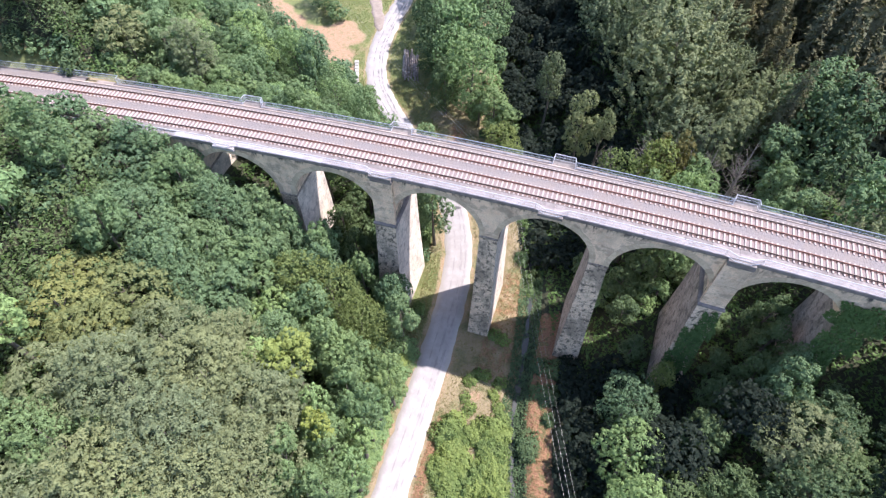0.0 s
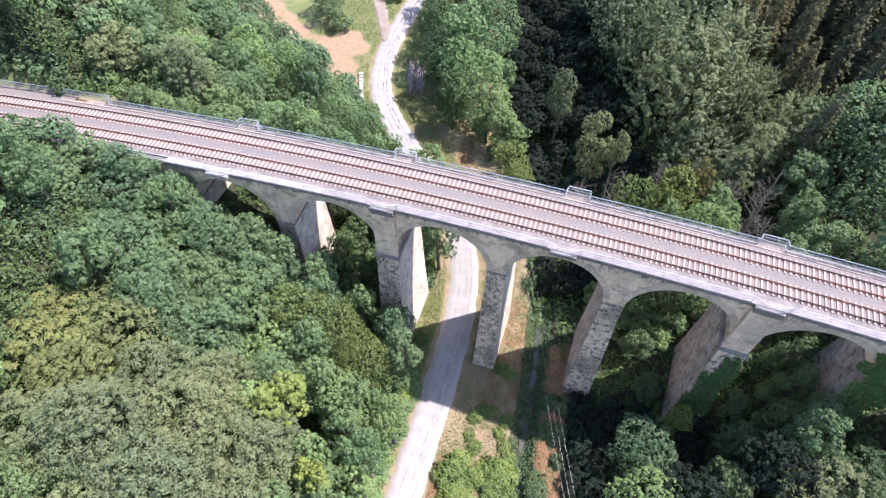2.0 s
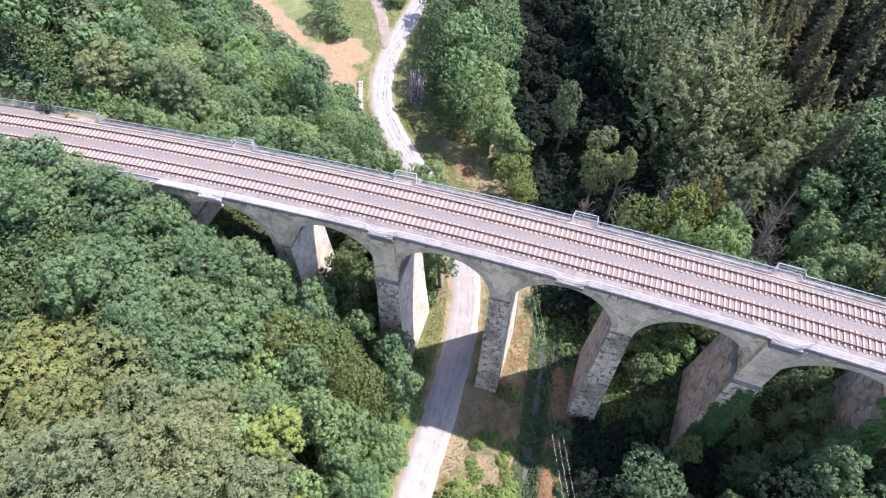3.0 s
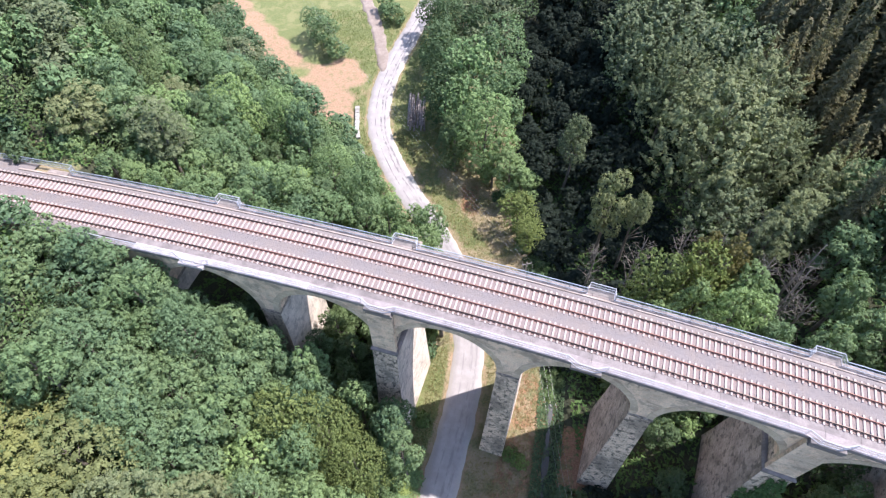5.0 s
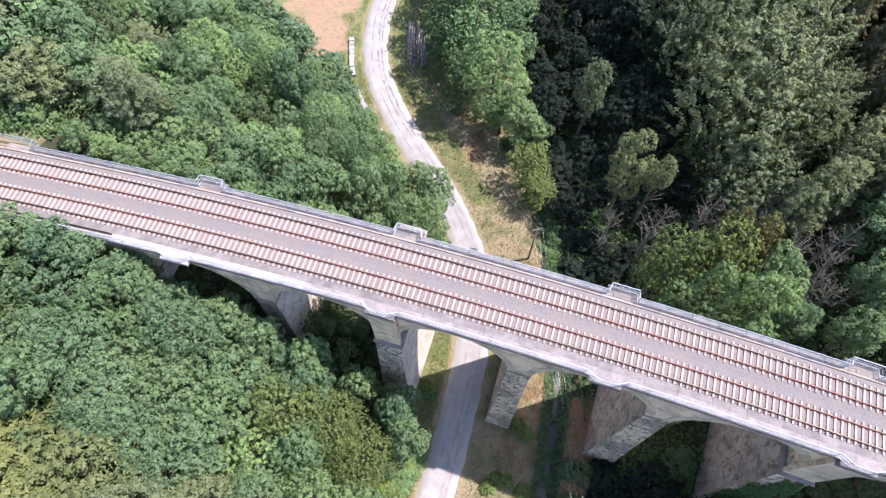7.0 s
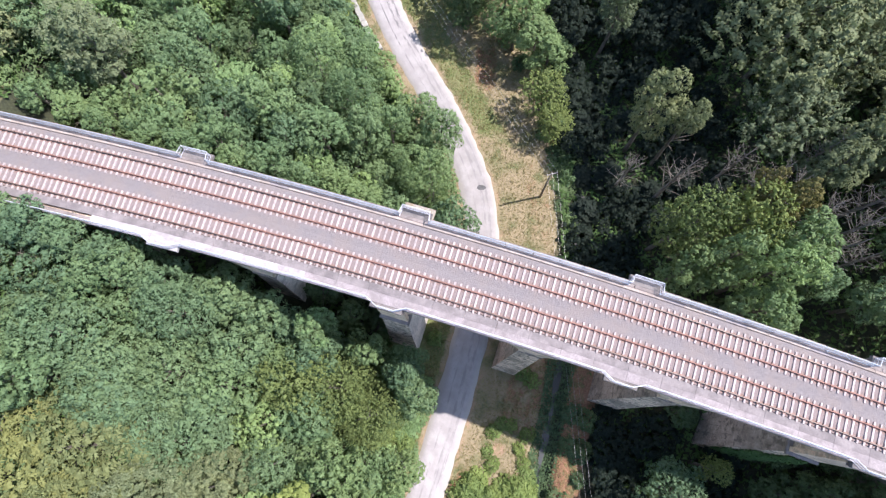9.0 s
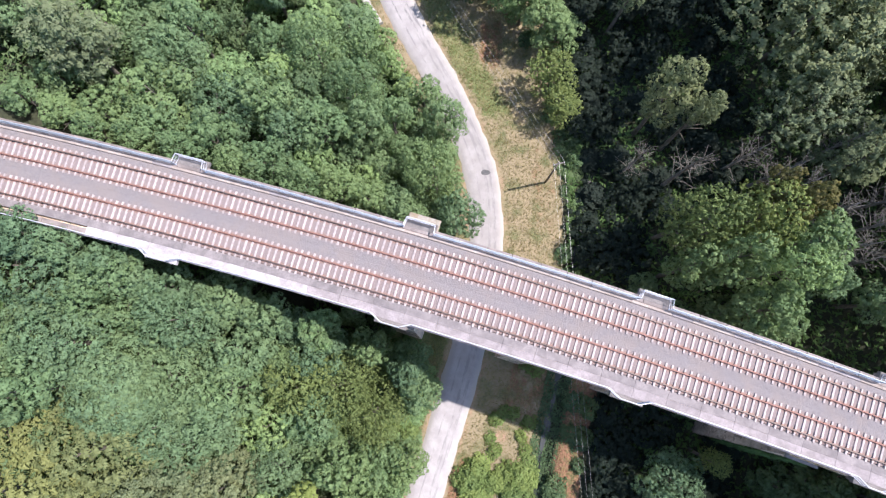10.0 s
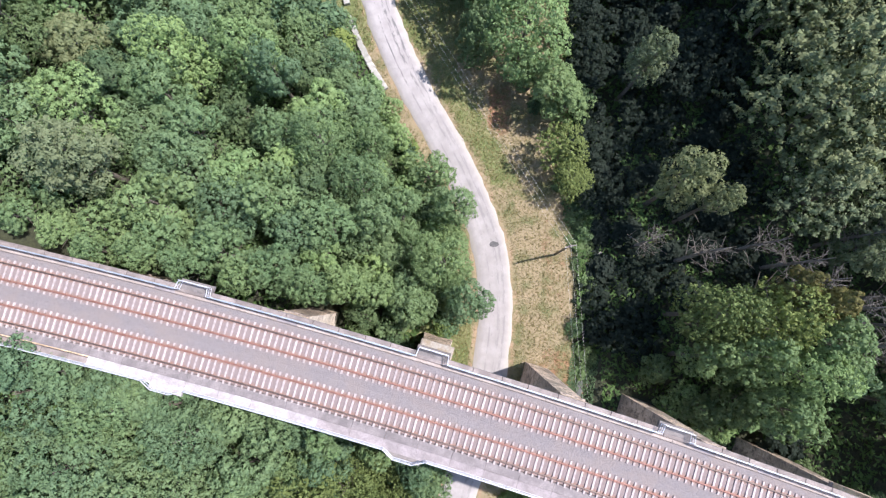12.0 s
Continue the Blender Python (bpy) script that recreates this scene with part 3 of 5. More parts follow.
def pier(i, s):
    gx, gy = track(s, 0)
    foot = min(float(ground_z(*track(s + a, b))) for a in (-2, 2) for b in (-6.5, 6.5)) - 1.0
    if i in STRONG:
        wide = 0.75 if i == 2 else 0.0
        rings = []
        for k in range(9):
            t = k / 8
            z = foot + (23.6 - foot) * t
            low = (1 - t) ** 1.8
            rings.append((z, s - 1.62 - 0.75 * low, s + 1.62 + 0.6 * low, -5.0 - 1.6 * (1 - t), 4.55 + 1.1 * (1 - t)))
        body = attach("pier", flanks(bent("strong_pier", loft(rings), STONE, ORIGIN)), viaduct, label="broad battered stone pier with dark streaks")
        attach("impost", bent("impost", loft([(23.6, s - 1.78, s + 1.78, -5.2, 4.8), (23.85, s - 1.78, s + 1.78, -5.2, 4.8), (24.0, s - 1.6, s + 1.6, -4.86, 4.6)]), COPING, ORIGIN), body)
        for side in (-1, 1):
            u0, u1 = sorted((side * 4.34, side * 4.85))
            attach("pilaster", bent("pilaster", loft([(24.0, s - 1.55, s + 1.55, u0, u1), (32.75, s - 1.55, s + 1.55, u0, u1)]), RENDER, ORIGIN), body)
            u0, u1 = sorted((side * 4.36, side * (5.1 + (wide if side > 0 else 0))))
            attach("cap", bent("pilaster_cap", loft([(32.55, s - 1.45, s + 1.65, u0, u1), (33.0, s - 1.45, s + 1.75, u0, u1), (33.1, s - 1.3, s + 1.6, u0, u1)]), LICHEN if wide and side > 0 else COPING, ORIGIN), body)
        attach("core", bent("pier_core", loft([(23.95, s - 1.26, s + 1.26, -4.26, 4.26), (SPRING + 0.1, s - 1.26, s + 1.26, -4.26, 4.26)]), STONE, ORIGIN), body)
    else:
        g = (25.0 - foot) / 25.0
        spread = 0.8 if i == 4 else 0.5
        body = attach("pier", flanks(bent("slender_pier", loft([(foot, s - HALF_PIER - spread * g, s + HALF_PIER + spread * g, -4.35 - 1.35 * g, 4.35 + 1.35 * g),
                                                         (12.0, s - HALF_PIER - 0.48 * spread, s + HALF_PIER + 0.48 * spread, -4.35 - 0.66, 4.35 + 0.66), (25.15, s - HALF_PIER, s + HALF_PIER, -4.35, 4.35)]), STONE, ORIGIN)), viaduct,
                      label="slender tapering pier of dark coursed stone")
        attach("impost", bent("impost", loft([(25.15, s - 1.42, s + 1.42, -4.46, 4.46), (25.35, s - 1.42, s + 1.42, -4.46, 4.46), (25.5, s - 1.33, s + 1.33, -4.34, 4.34)]), STAINED, ORIGIN), body)


def arch_bay(s0):
    """Masonry of one bay from pier middle to pier middle, with the round opening through it."""
    mid = s0 + SPACING / 2
    cols = [(s0, SPRING), (s0 + HALF_PIER, SPRING)]
    n = 28
    cols += [(mid - SPAN_R * math.cos(math.pi * k / n), SPRING + SPAN_R * math.sin(math.pi * k / n)) for k in range(1, n)]
    cols += [(s0 + SPACING - HALF_PIER, SPRING), (s0 + SPACING, SPRING)]
    sh = Shape()
    for s, z in cols:
        sh.v += [(s, -HALF_DECK, z), (s, -HALF_DECK, CROWN_TOP), (s, HALF_DECK, z), (s, HALF_DECK, CROWN_TOP)]
    for i in range(len(cols) - 1):
        a, b = 4 * i, 4 * i + 4
        sh.f += [(a, b, b + 1, a + 1), (a + 3, b + 3, b + 2, a + 2), (a + 1, b + 1, b + 3, a + 3), (a + 2, b + 2, b, a)]
    e = 4 * (len(cols) - 1)
    sh.f += [(0, 1, 3, 2), (e, e + 2, e + 3, e + 1)]
    return attach("arch_bay", bent("arch_bay", sh, RENDER, ORIGIN), viaduct)


def voussoirs(bay, s0):
    """The cut stones of the arch ring on the south face, a little proud of it."""
    mid, n = s0 + SPACING / 2, 25
    for k in range(n):
        a0, a1 = math.pi * (k + 0.03) / n, math.pi * (k + 0.97) / n
        sh = Shape()
        r0, r1 = SPAN_R - 0.05, SPAN_R + 0.72 + 0.06 * (k % 2)
        for u in (-HALF_DECK - 0.06, -HALF_DECK + 0.45):
            for r, a in ((r0, a0), (r0, a1), (r1, a1), (r1, a0)):
                sh.v.append((mid - r * math.cos(a), u, SPRING + r * math.sin(a)))
        sh.f = [(0, 3, 2, 1), (4, 5, 6, 7), (0, 1, 5, 4), (1, 2, 6, 5), (2, 3, 7, 6), (3, 0, 4, 7)]
        attach("voussoir", bent("voussoir", sh, VOUSSOIR, ORIGIN), bay)


for i, s in enumerate(PIERS):
    pier(i, s)
BAYS = [(arch_bay(s), s) for s in PIERS[:-1]]
for s0, s1 in ((-50.0, PIERS[0]), (PIERS[-1], 108.0)):
    sh = Shape()
    cuts = list(np.linspace(s0, s1, 9))
    for a in cuts:
        sh.v += [(a, -HALF_DECK, 12.0), (a, -HALF_DECK, CROWN_TOP), (a, HALF_DECK, CROWN_TOP), (a, HALF_DECK, 12.0)]
    for i in range(len(cuts) - 1):
        sh.f += [(4 * i + j, 4 * i + 4 + j, 4 * i + 4 + (j + 1) % 4, 4 * i + (j + 1) % 4) for j in range(4)]
    sh.f += [(0, 1, 2, 3), (35, 34, 33, 32)]
    attach("abutment", bent("abutment", sh, RENDER, ORIGIN), viaduct, label="solid stone abutment in the hillside")

LEFT_END, RIGHT_END = -48.0, 106.0
REFUGES = [0.95 + 23.1 * k for k in range(-1, 5)]

# cornice and coping stones along both edges
rngc = random.Random(5)
for side in (-1, 1):
    s = LEFT_END
    while s < RIGHT_END - 1:
        ln = 2.4 + 0.5 * rngc.random()
        sh = Shape()
        lo, hi = (-4.72, -4.0) if side < 0 else (3.98, 4.62)
        out = 0.04 * rngc.random()
        sh.box(s + 0.015, s + ln - 0.015, lo - (out if side < 0 else 0), hi + (out if side > 0 else 0), CROWN_TOP + 0.004, 33.6 + 0.03 * rngc.random(), 0.05)
        attach("coping_stone", bent("coping_stone", sh, COPING, ORIGIN), viaduct)
        s += ln

# ledge colour joins black stains with the shade under the deck edge
DARK_STONE = plain("stained_shade_stone", (0.075, 0.068, 0.066), (0.15, 0.135, 0.125), 0.8, 8.0, 0.95, bump=0.5)
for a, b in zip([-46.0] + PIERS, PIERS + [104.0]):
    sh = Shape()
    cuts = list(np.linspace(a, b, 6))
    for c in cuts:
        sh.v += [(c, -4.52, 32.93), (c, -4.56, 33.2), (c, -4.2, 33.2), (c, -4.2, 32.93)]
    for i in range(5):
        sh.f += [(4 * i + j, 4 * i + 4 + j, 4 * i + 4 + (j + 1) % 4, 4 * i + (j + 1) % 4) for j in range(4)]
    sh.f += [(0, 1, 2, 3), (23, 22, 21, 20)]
    attach("cornice", bent("cornice", sh, DARK_STONE, ORIGIN), viaduct, label="stone cornice with black stains and shade in its colour")

# refuges that stand out over the edge
for c in REFUGES:
    for side in (-1, 1):
        sh = Shape()
        lo, hi = sorted((side * 4.3, side * 5.25))
        sh.box(c - 1.6, c + 1.6, lo, hi, 33.18, 33.63, 0.04)
        lo, hi = sorted((side * 4.36, side * 4.9))
        for k in (-1.2, 0, 1.2):
            sh.box(c + k - 0.2, c + k + 0.2, lo, hi, 32.78, 33.18)
        attach("refuge_slab", bent("refuge_slab", sh, WHITE_CONCRETE if (side < 0 and c < -10) else GREY_CONCRETE, ORIGIN), viaduct, label="refuge platform on stone corbels")

# ballast bed
bed = Shape()
us = [-3.15, -2.9, -1.9, -0.6, 0.0, 0.6, 1.9, 3.2, 3.62, 3.75]
zs = [33.42, 33.66, 33.70, 33.68, 33.63, 33.68, 33.70, 33.68, 33.62, 33.42]
cuts = np.arange(-130, 150, 2.0)
for s in cuts:
    bed.v += [(s, u, z) for u, z in zip(us, zs)]
m = len(us)
bed.f = [(a * m + j, a * m + m + j, a * m + m + j + 1, a * m + j + 1) for a in range(len(cuts) - 1) for j in range(m - 1)]
k = len(bed.v)
side_cuts = np.arange(-130, -46, 4.0)
for s in side_cuts:
    bed.v += [(s, 3.5, 33.50), (s, 4.3, 33.52), (s, 5.1, 33.46), (s, 5.4, 33.1)]
bed.f += [(k + a * 4 + j, k + a * 4 + 4 + j, k + a * 4 + 5 + j, k + a * 4 + 1 + j) for a in range(len(side_cuts) - 1) for j in range(3)]
tagged(new("ballast_bed", bent("ballast_bed", bed, BALLAST)), "grey crushed-stone ballast bed with rust-brown bands", "ballast", kind="structure")

# south walkway of concrete slabs, north cable kerb
walkway = thing("walkway", ORIGIN, "concrete slab walkway along the southern edge, partly renewed in white", "walkway")
s = -46.0
while s < 104:
    white = -30.5 < s < -8.0
    for lo, hi, z0, z1 in ((-3.79, -3.02, 33.45, 33.69), (-4.74, -3.80, 33.62, 33.72)):
        if z0 > 33.6 and s < -31:
            continue
        sh = Shape()
        for j in range(3):
            sh.v += [(s + 0.006 + 1.596 * j + (-0.012 if j == 2 else 0), u, z) for u, z in ((lo, z0), (lo, z1 + 0.01 * (rngc.random() - 0.5)), (hi, z1), (hi, z0))]
        sh.f = [(4 * j + k, 4 * j + 4 + k, 4 * j + 4 + (k + 1) % 4, 4 * j + (k + 1) % 4) for j in range(2) for k in range(4)] + [(0, 1, 2, 3), (11, 10, 9, 8)]
        attach("slab", bent("slab", sh, DUSTY if z0 < 33.6 else WHITE_CONCRETE if white else LIGHT_CONCRETE, ORIGIN), walkway)
    s += 3.2
kerb = thing("cable_kerb", ORIGIN, "low beige concrete cable kerb beside the ballast, worn", "kerb")
s = -52.0
while s < 104:
    ln = 2.0
    sh = Shape()
    sh.box(s + 0.008, s + ln - 0.008, 3.70, 3.965, 33.4, 33.66 + 0.015 * rngc.random(), 0.02)
    attach("kerb_block", bent("kerb_block", sh, CREAM if rngc.random() < 0.85 else LIGHT_CONCRETE, ORIGIN), kerb)
    s += ln


# ---- rails and sleepers ----
def sleeper_mesh():
    sh = Shape()
    prof = [(-1.2, 0.085), (-0.45, 0.105), (0.0, 0.08), (0.45, 0.105), (1.2, 0.085)]
    for u, h in prof:
        sh.v += [(-0.12, u, -0.10), (0.12, u, -0.10), (0.088, u, h), (-0.088, u, h)]
    for i in range(4):
        sh.f += [(4 * i + j, 4 * i + 4 + j, 4 * i + 4 + (j + 1) % 4, 4 * i + (j + 1) % 4) for j in range(4)]
    sh.f += [(0, 1, 2, 3), (19, 18, 17, 16)]
    return sh.mesh("sleeper", SLEEPER)


SLEEPER_MESH = sleeper_mesh()
fx = Shape()
fx.box(-0.135, 0.135, -0.14, 0.14, 0.02, 0.118, 0.02)
FIX_MESH = fx.mesh("rail_fastening", FIXING)


def rail_shape(u0):
    sh = Shape()
    prof = [(-0.07, 0.0), (0.07, 0.0), (0.07, 0.02), (0.012, 0.04), (0.012, 0.12), (0.036, 0.13), (0.036, 0.165), (-0.036, 0.165), (-0.036, 0.13), (-0.012, 0.12), (-0.012, 0.04), (-0.07, 0.02)]
    cuts = np.arange(-130, 150.1, 4.0)
    for s in cuts:
        sh.v += [(s, u0 + a, 33.83 + b) for a, b in prof]
    m = len(prof)
    for i in range(len(cuts) - 1):
        sh.f += [(i * m + j, i * m + (j + 1) % m, (i + 1) * m + (j + 1) % m, (i + 1) * m + j) for j in range(m)]
    return sh


for name, u0, kinds in (("north", 1.88, (RAIL_DARK, RAIL)), ("south", -1.88, (RAIL_DARK, RAIL))):
    tr = thing("railway_track", ORIGIN, "railway track with rust-brown rails on pale concrete sleepers", "track", "tracks on the viaduct")
    for k, g in enumerate((-0.7525, 0.7525)):
        dark = (k == 1) if name == "north" else (k == 0)
        attach("rail", bent("rail", rail_shape(u0 + g), RAIL_DARK if dark else RAIL, ORIGIN), tr)
    count = 0
    s = -82.0
    inv = Matrix.Translation(Vector(ORIGIN)).inverted()
    rs = random.Random(11 if name == "north" else 12)
    while s < 76:
        if count < 299:
            sl = attach("sleeper", SLEEPER_MESH, tr, inv @ track_pose(s + rs.uniform(-0.02, 0.02), u0 + rs.uniform(-0.02, 0.02), 33.705))
            for g in (-0.7525, 0.7525):
                attach("fastening", FIX_MESH, sl, Matrix.Translation((rs.uniform(-0.02, 0.02), g + rs.uniform(-0.04, 0.04), 0)))
        count += 1
        s += 0.607


# ---- railings ----
def railing(path, material, label):
    """Posts with a foot plate, three rails and thin upright bars along a list of (s, u) points."""
    x0, y0 = track(*path[0])
    at = (x0, y0, 33.6)
    th = thing("railing", at, label, "railing", "railings of the viaduct")
    pts = []
    for (a, b), (c, d) in zip(path[:-1], path[1:]):
        n = max(1, round(math.hypot(c - a, d - b) / 1.9))
        pts += [(a + (c - a) * k / n, b + (d - b) * k / n) for k in range(n)]
    pts.append(path[-1])
    w = [Vector((*track(s, u), 33.6)) - Vector(at) for s, u in pts]
    post = Shape().tube([(0, 0, 0), (0, 0, 1.06)], [0.026, 0.026], 6).box(-0.06, 0.06, -0.06, 0.06, 0.0, 0.02).mesh("post", material)
    for p in w:
        attach("post", post, th, Matrix.Translation(p))
    for h, r in ((1.06, 0.045), (0.60, 0.022), (0.10, 0.03)):
        attach("rail_bar", Shape().tube([p + Vector((0, 0, h)) for p in w], [r] * len(w), 6).mesh("rail_bar", material), th)
    bars = Shape()
    for a, b in zip(w[:-1], w[1:]):
        n = max(2, round((b - a).length / 0.15))
        for k in range(1, n):
            x, y, _ = a.lerp(b, k / n)
            o = len(bars.v)
            bars.v += [(x + 0.016 * c, y + 0.016 * d, z) for z in (0.10, 1.04) for c, d in ((1, 0), (-0.5, 0.87), (-0.5, -0.87))]
            bars.f += [(o + j, o + (j + 1) % 3, o + 3 + (j + 1) % 3, o + 3 + j) for j in range(3)]
    attach("infill", bars.mesh("infill", material), th, label="close-set thin upright bars")
    return th


edges = [LEFT_END + 0.5] + REFUGES + [RIGHT_END]
for side in (-1, 1):
    u_line, u_out = (-4.55, -5.12) if side < 0 else (4.2, 5.05)
    mat_r = WHITE_STEEL if side < 0 else STEEL
    slant = 1.1 if side < 0 else 0.12
    for k, c in enumerate(REFUGES):
        railing([(c - 1.45 - slant * 0.5, u_line), (c - 1.45 + slant * 0.5, u_out), (c + 1.45 - slant * 0.5, u_out), (c + 1.45 + slant * 0.5, u_line)], WHITE_STEEL, "pale steel railing round a refuge")
        end = (REFUGES[k + 1] - 1.55 - slant * 0.5) if k + 1 < len(REFUGES) else RIGHT_END
        railing([(c + 1.55 + slant * 0.5, u_line), (end, u_line)], mat_r, "light steel tube railing along the deck")
    railing([(-44.3 if side > 0 else LEFT_END, u_line), (REFUGES[0] - 1.55 - slant * 0.5, u_line)], mat_r, "light steel tube railing along the deck")
railing([(-68.0, 5.0), (-44.4, 5.0), (-44.4, 4.3)], STEEL, "thin steel railing on the bank")


# ---- trees ----
def leaf_mesh(name, v, material):
    """A mesh of loose triangles."""
    n = len(v)
    me = bpy.data.meshes.new(name)
    me.vertices.add(n)
    me.vertices.foreach_set("co", np.ascontiguousarray(v, dtype=np.float32).ravel())
    me.loops.add(n)
    me.loops.foreach_set("vertex_index", np.arange(n, dtype=np.int32))
    me.polygons.add(n // 3)
    me.polygons.foreach_set("loop_start", np.arange(0, n, 3, dtype=np.int32))
    me.materials.append(material)
    me.update(calc_edges=True)
    return me


def unit(a):
    return a / (np.linalg.norm(a, axis=1, keepdims=True) + 1e-9)


def leaf_quads(centres, normals, size, rng, slim=0.62, along=None):
    """One pointed leaf tuft per place; along gives the way that the tips point."""
    n = len(centres)
    nm = unit(normals)
    if along is None:
        a = unit(np.cross(nm, rng.normal(size=(n, 3))))
    else:
        a = along + rng.normal(size=(n, 3)) * 0.35
        a = unit(a - nm * (a * nm).sum(1, keepdims=True))
    b = np.cross(nm, a)
    ln = (size * rng.uniform(0.65, 1.35, n))[:, None]
    droop = nm * ln * rng.uniform(-0.3, 0.1, n)[:, None]
    v = np.stack([centres - a * ln * 0.45 + b * ln * 0.5 * slim, centres + a * ln * 0.65 + droop, centres - a * ln * 0.45 - b * ln * 0.5 * slim], 1)
    return v.reshape(-1, 3), np.arange(3 * n).reshape(-1, 3)


def spaced(p, gap, most):
    """Indices of points that keep a distance from one another, taken in order."""
    cells, kept = {}, []
    for i, (x, y, z) in enumerate(p):
        c = (int(x // gap), int(y // gap), int(z // gap))
        near = (cells.get((c[0] + a, c[1] + b, c[2] + d)) for a in (-1, 0, 1) for b in (-1, 0, 1) for d in (-1, 0, 1))
        if any((x - q[0]) ** 2 + (y - q[1]) ** 2 + (z - q[2]) ** 2 < gap * gap for lst in near if lst for q in lst):
            continue
        cells.setdefault(c, []).append((x, y, z))
        kept.append(i)
        if len(kept) >= most:
            break
    return np.array(kept)


def crown_broad(seed, n=4600, lobes=16, leaf=0.27, tall=1.0, radius=4.0, lump=(0.26, 0.42), reach=(0.5, 0.8), gap=0.75, dome=0.50, flat=0.0, spike=0.0, ragged=0.3):
    """Crown of the given radius: lobes, leafy twigs that stand apart on the lobes, and the leaves of each twig in a small dome."""
    rng = np.random.default_rng(seed)
    zt = 1 - 1.72 * rng.random(lobes) ** 1.1
    az = np.arange(lobes) * 2.4 + rng.normal(0, 0.5, lobes)
    prof = np.sqrt(np.clip(1 - zt * zt, 0.02, 1)) * rng.uniform(reach[0], reach[1], lobes)
    c = np.stack([prof * np.cos(az), prof * np.sin(az), zt * tall * 0.72 * rng.uniform(0.85, 1.1, lobes)], 1) * radius
    r = radius * rng.uniform(lump[0], lump[1], lobes)
    m = int(9 * radius * radius * tall / gap ** 2 * 3)
    pick = rng.choice(lobes, m, p=r ** 2 / (r ** 2).sum())
    sd = rng.normal(size=(m, 3))
    sd[:, 2] = sd[:, 2] * 0.85 + 0.40
    sd = unit(sd)
    sp = c[pick] + sd * r[pick][:, None] * rng.uniform(0.82, 1.0 + ragged * 0.5, (m, 1)) * np.array([1.08, 1.08, 0.9])
    inside = (np.linalg.norm(sp[:, None] - c[None], axis=2) < 0.80 * r[None]).any(1)
    sp, sd = sp[~inside], sd[~inside]
    keep = spaced(sp, gap * (1 - 0.25 * ragged), 4000)
    sp, sd = sp[keep], sd[keep]
    k = len(sp)
    own = rng.integers(0, k, n)
    up = np.array([0, 0, 1.0])
    axis_ = unit(sd * (1 - 0.75 * flat) + up * (0.35 + 0.9 * flat) + rng.normal(size=(k, 3)) * 0.15)
    rs = dome * gap * rng.uniform(0.55, 1.6, k)
    ax, rad = axis_[own], rs[own]
    side = rng.normal(size=(n, 3))
    side = unit(side - ax * (side * ax).sum(1, keepdims=True))
    q = np.sqrt(rng.random(n))
    h = rng.random(n) * spike
    out = side * (rad * q * (1 - 0.7 * h / max(spike, 1.0)))[:, None]
    p = sp[own] + out + ax * (rad * (0.35 - (0.75 - 0.35 * flat) * q * q) + h * gap)[:, None] + rng.normal(size=(n, 3)) * 0.05
    nr = ax + side * (0.95 - 0.4 * flat) * q[:, None] + rng.normal(size=(n, 3)) * 0.28 + up * 0.15
    return leaf_quads(p, nr, leaf, rng, 0.7, side + ax * (1.2 * spike - 0.25))


def crown_spruce(seed, n=6000, height=16.0, tuft=0.46):
    """Whorls of drooping branches, each a flat spray with hanging twigs, that shorten towards the tip."""
    rng = np.random.default_rng(seed)
    levels = np.linspace(0.10, 0.985, 30) + rng.normal(0, 0.008, 30)
    count = 7
    full = ((1.02 - levels) ** 0.72 * 3.6 + 0.2)
    own = rng.choice(30, n, p=full ** 1.5 / (full ** 1.5).sum())
    arm = rng.integers(0, count, n)
    az0 = rng.uniform(0, 6.28, 30)[own] + arm * 6.283 / count + rng.normal(0, 0.16, (30, count))[own, arm]
    ln = full[own] * rng.uniform(0.72, 1.12, (30, count))[own, arm]
    q = rng.uniform(0.06, 1.0, n) ** 0.7
    rad = ln * q
    side = rng.normal(0, 1, n) * (0.10 + 0.34 * (1 - q)) * np.minimum(1, ln) * 0.85
    z = levels[own] * height - 0.30 * rad * q + 0.10 * rad - np.abs(side) * 0.5 - np.abs(rng.normal(0, 0.16, n))
    p = np.stack([rad * np.cos(az0) - side * np.sin(az0), rad * np.sin(az0) + side * np.cos(az0), z - 0.72 * height], 1)
    nr = np.stack([np.cos(az0) * 0.5, np.sin(az0) * 0.5, np.ones(n)], 1) + rng.normal(size=(n, 3)) * 0.4
    return leaf_quads(p, nr, tuft, rng, 0.42)


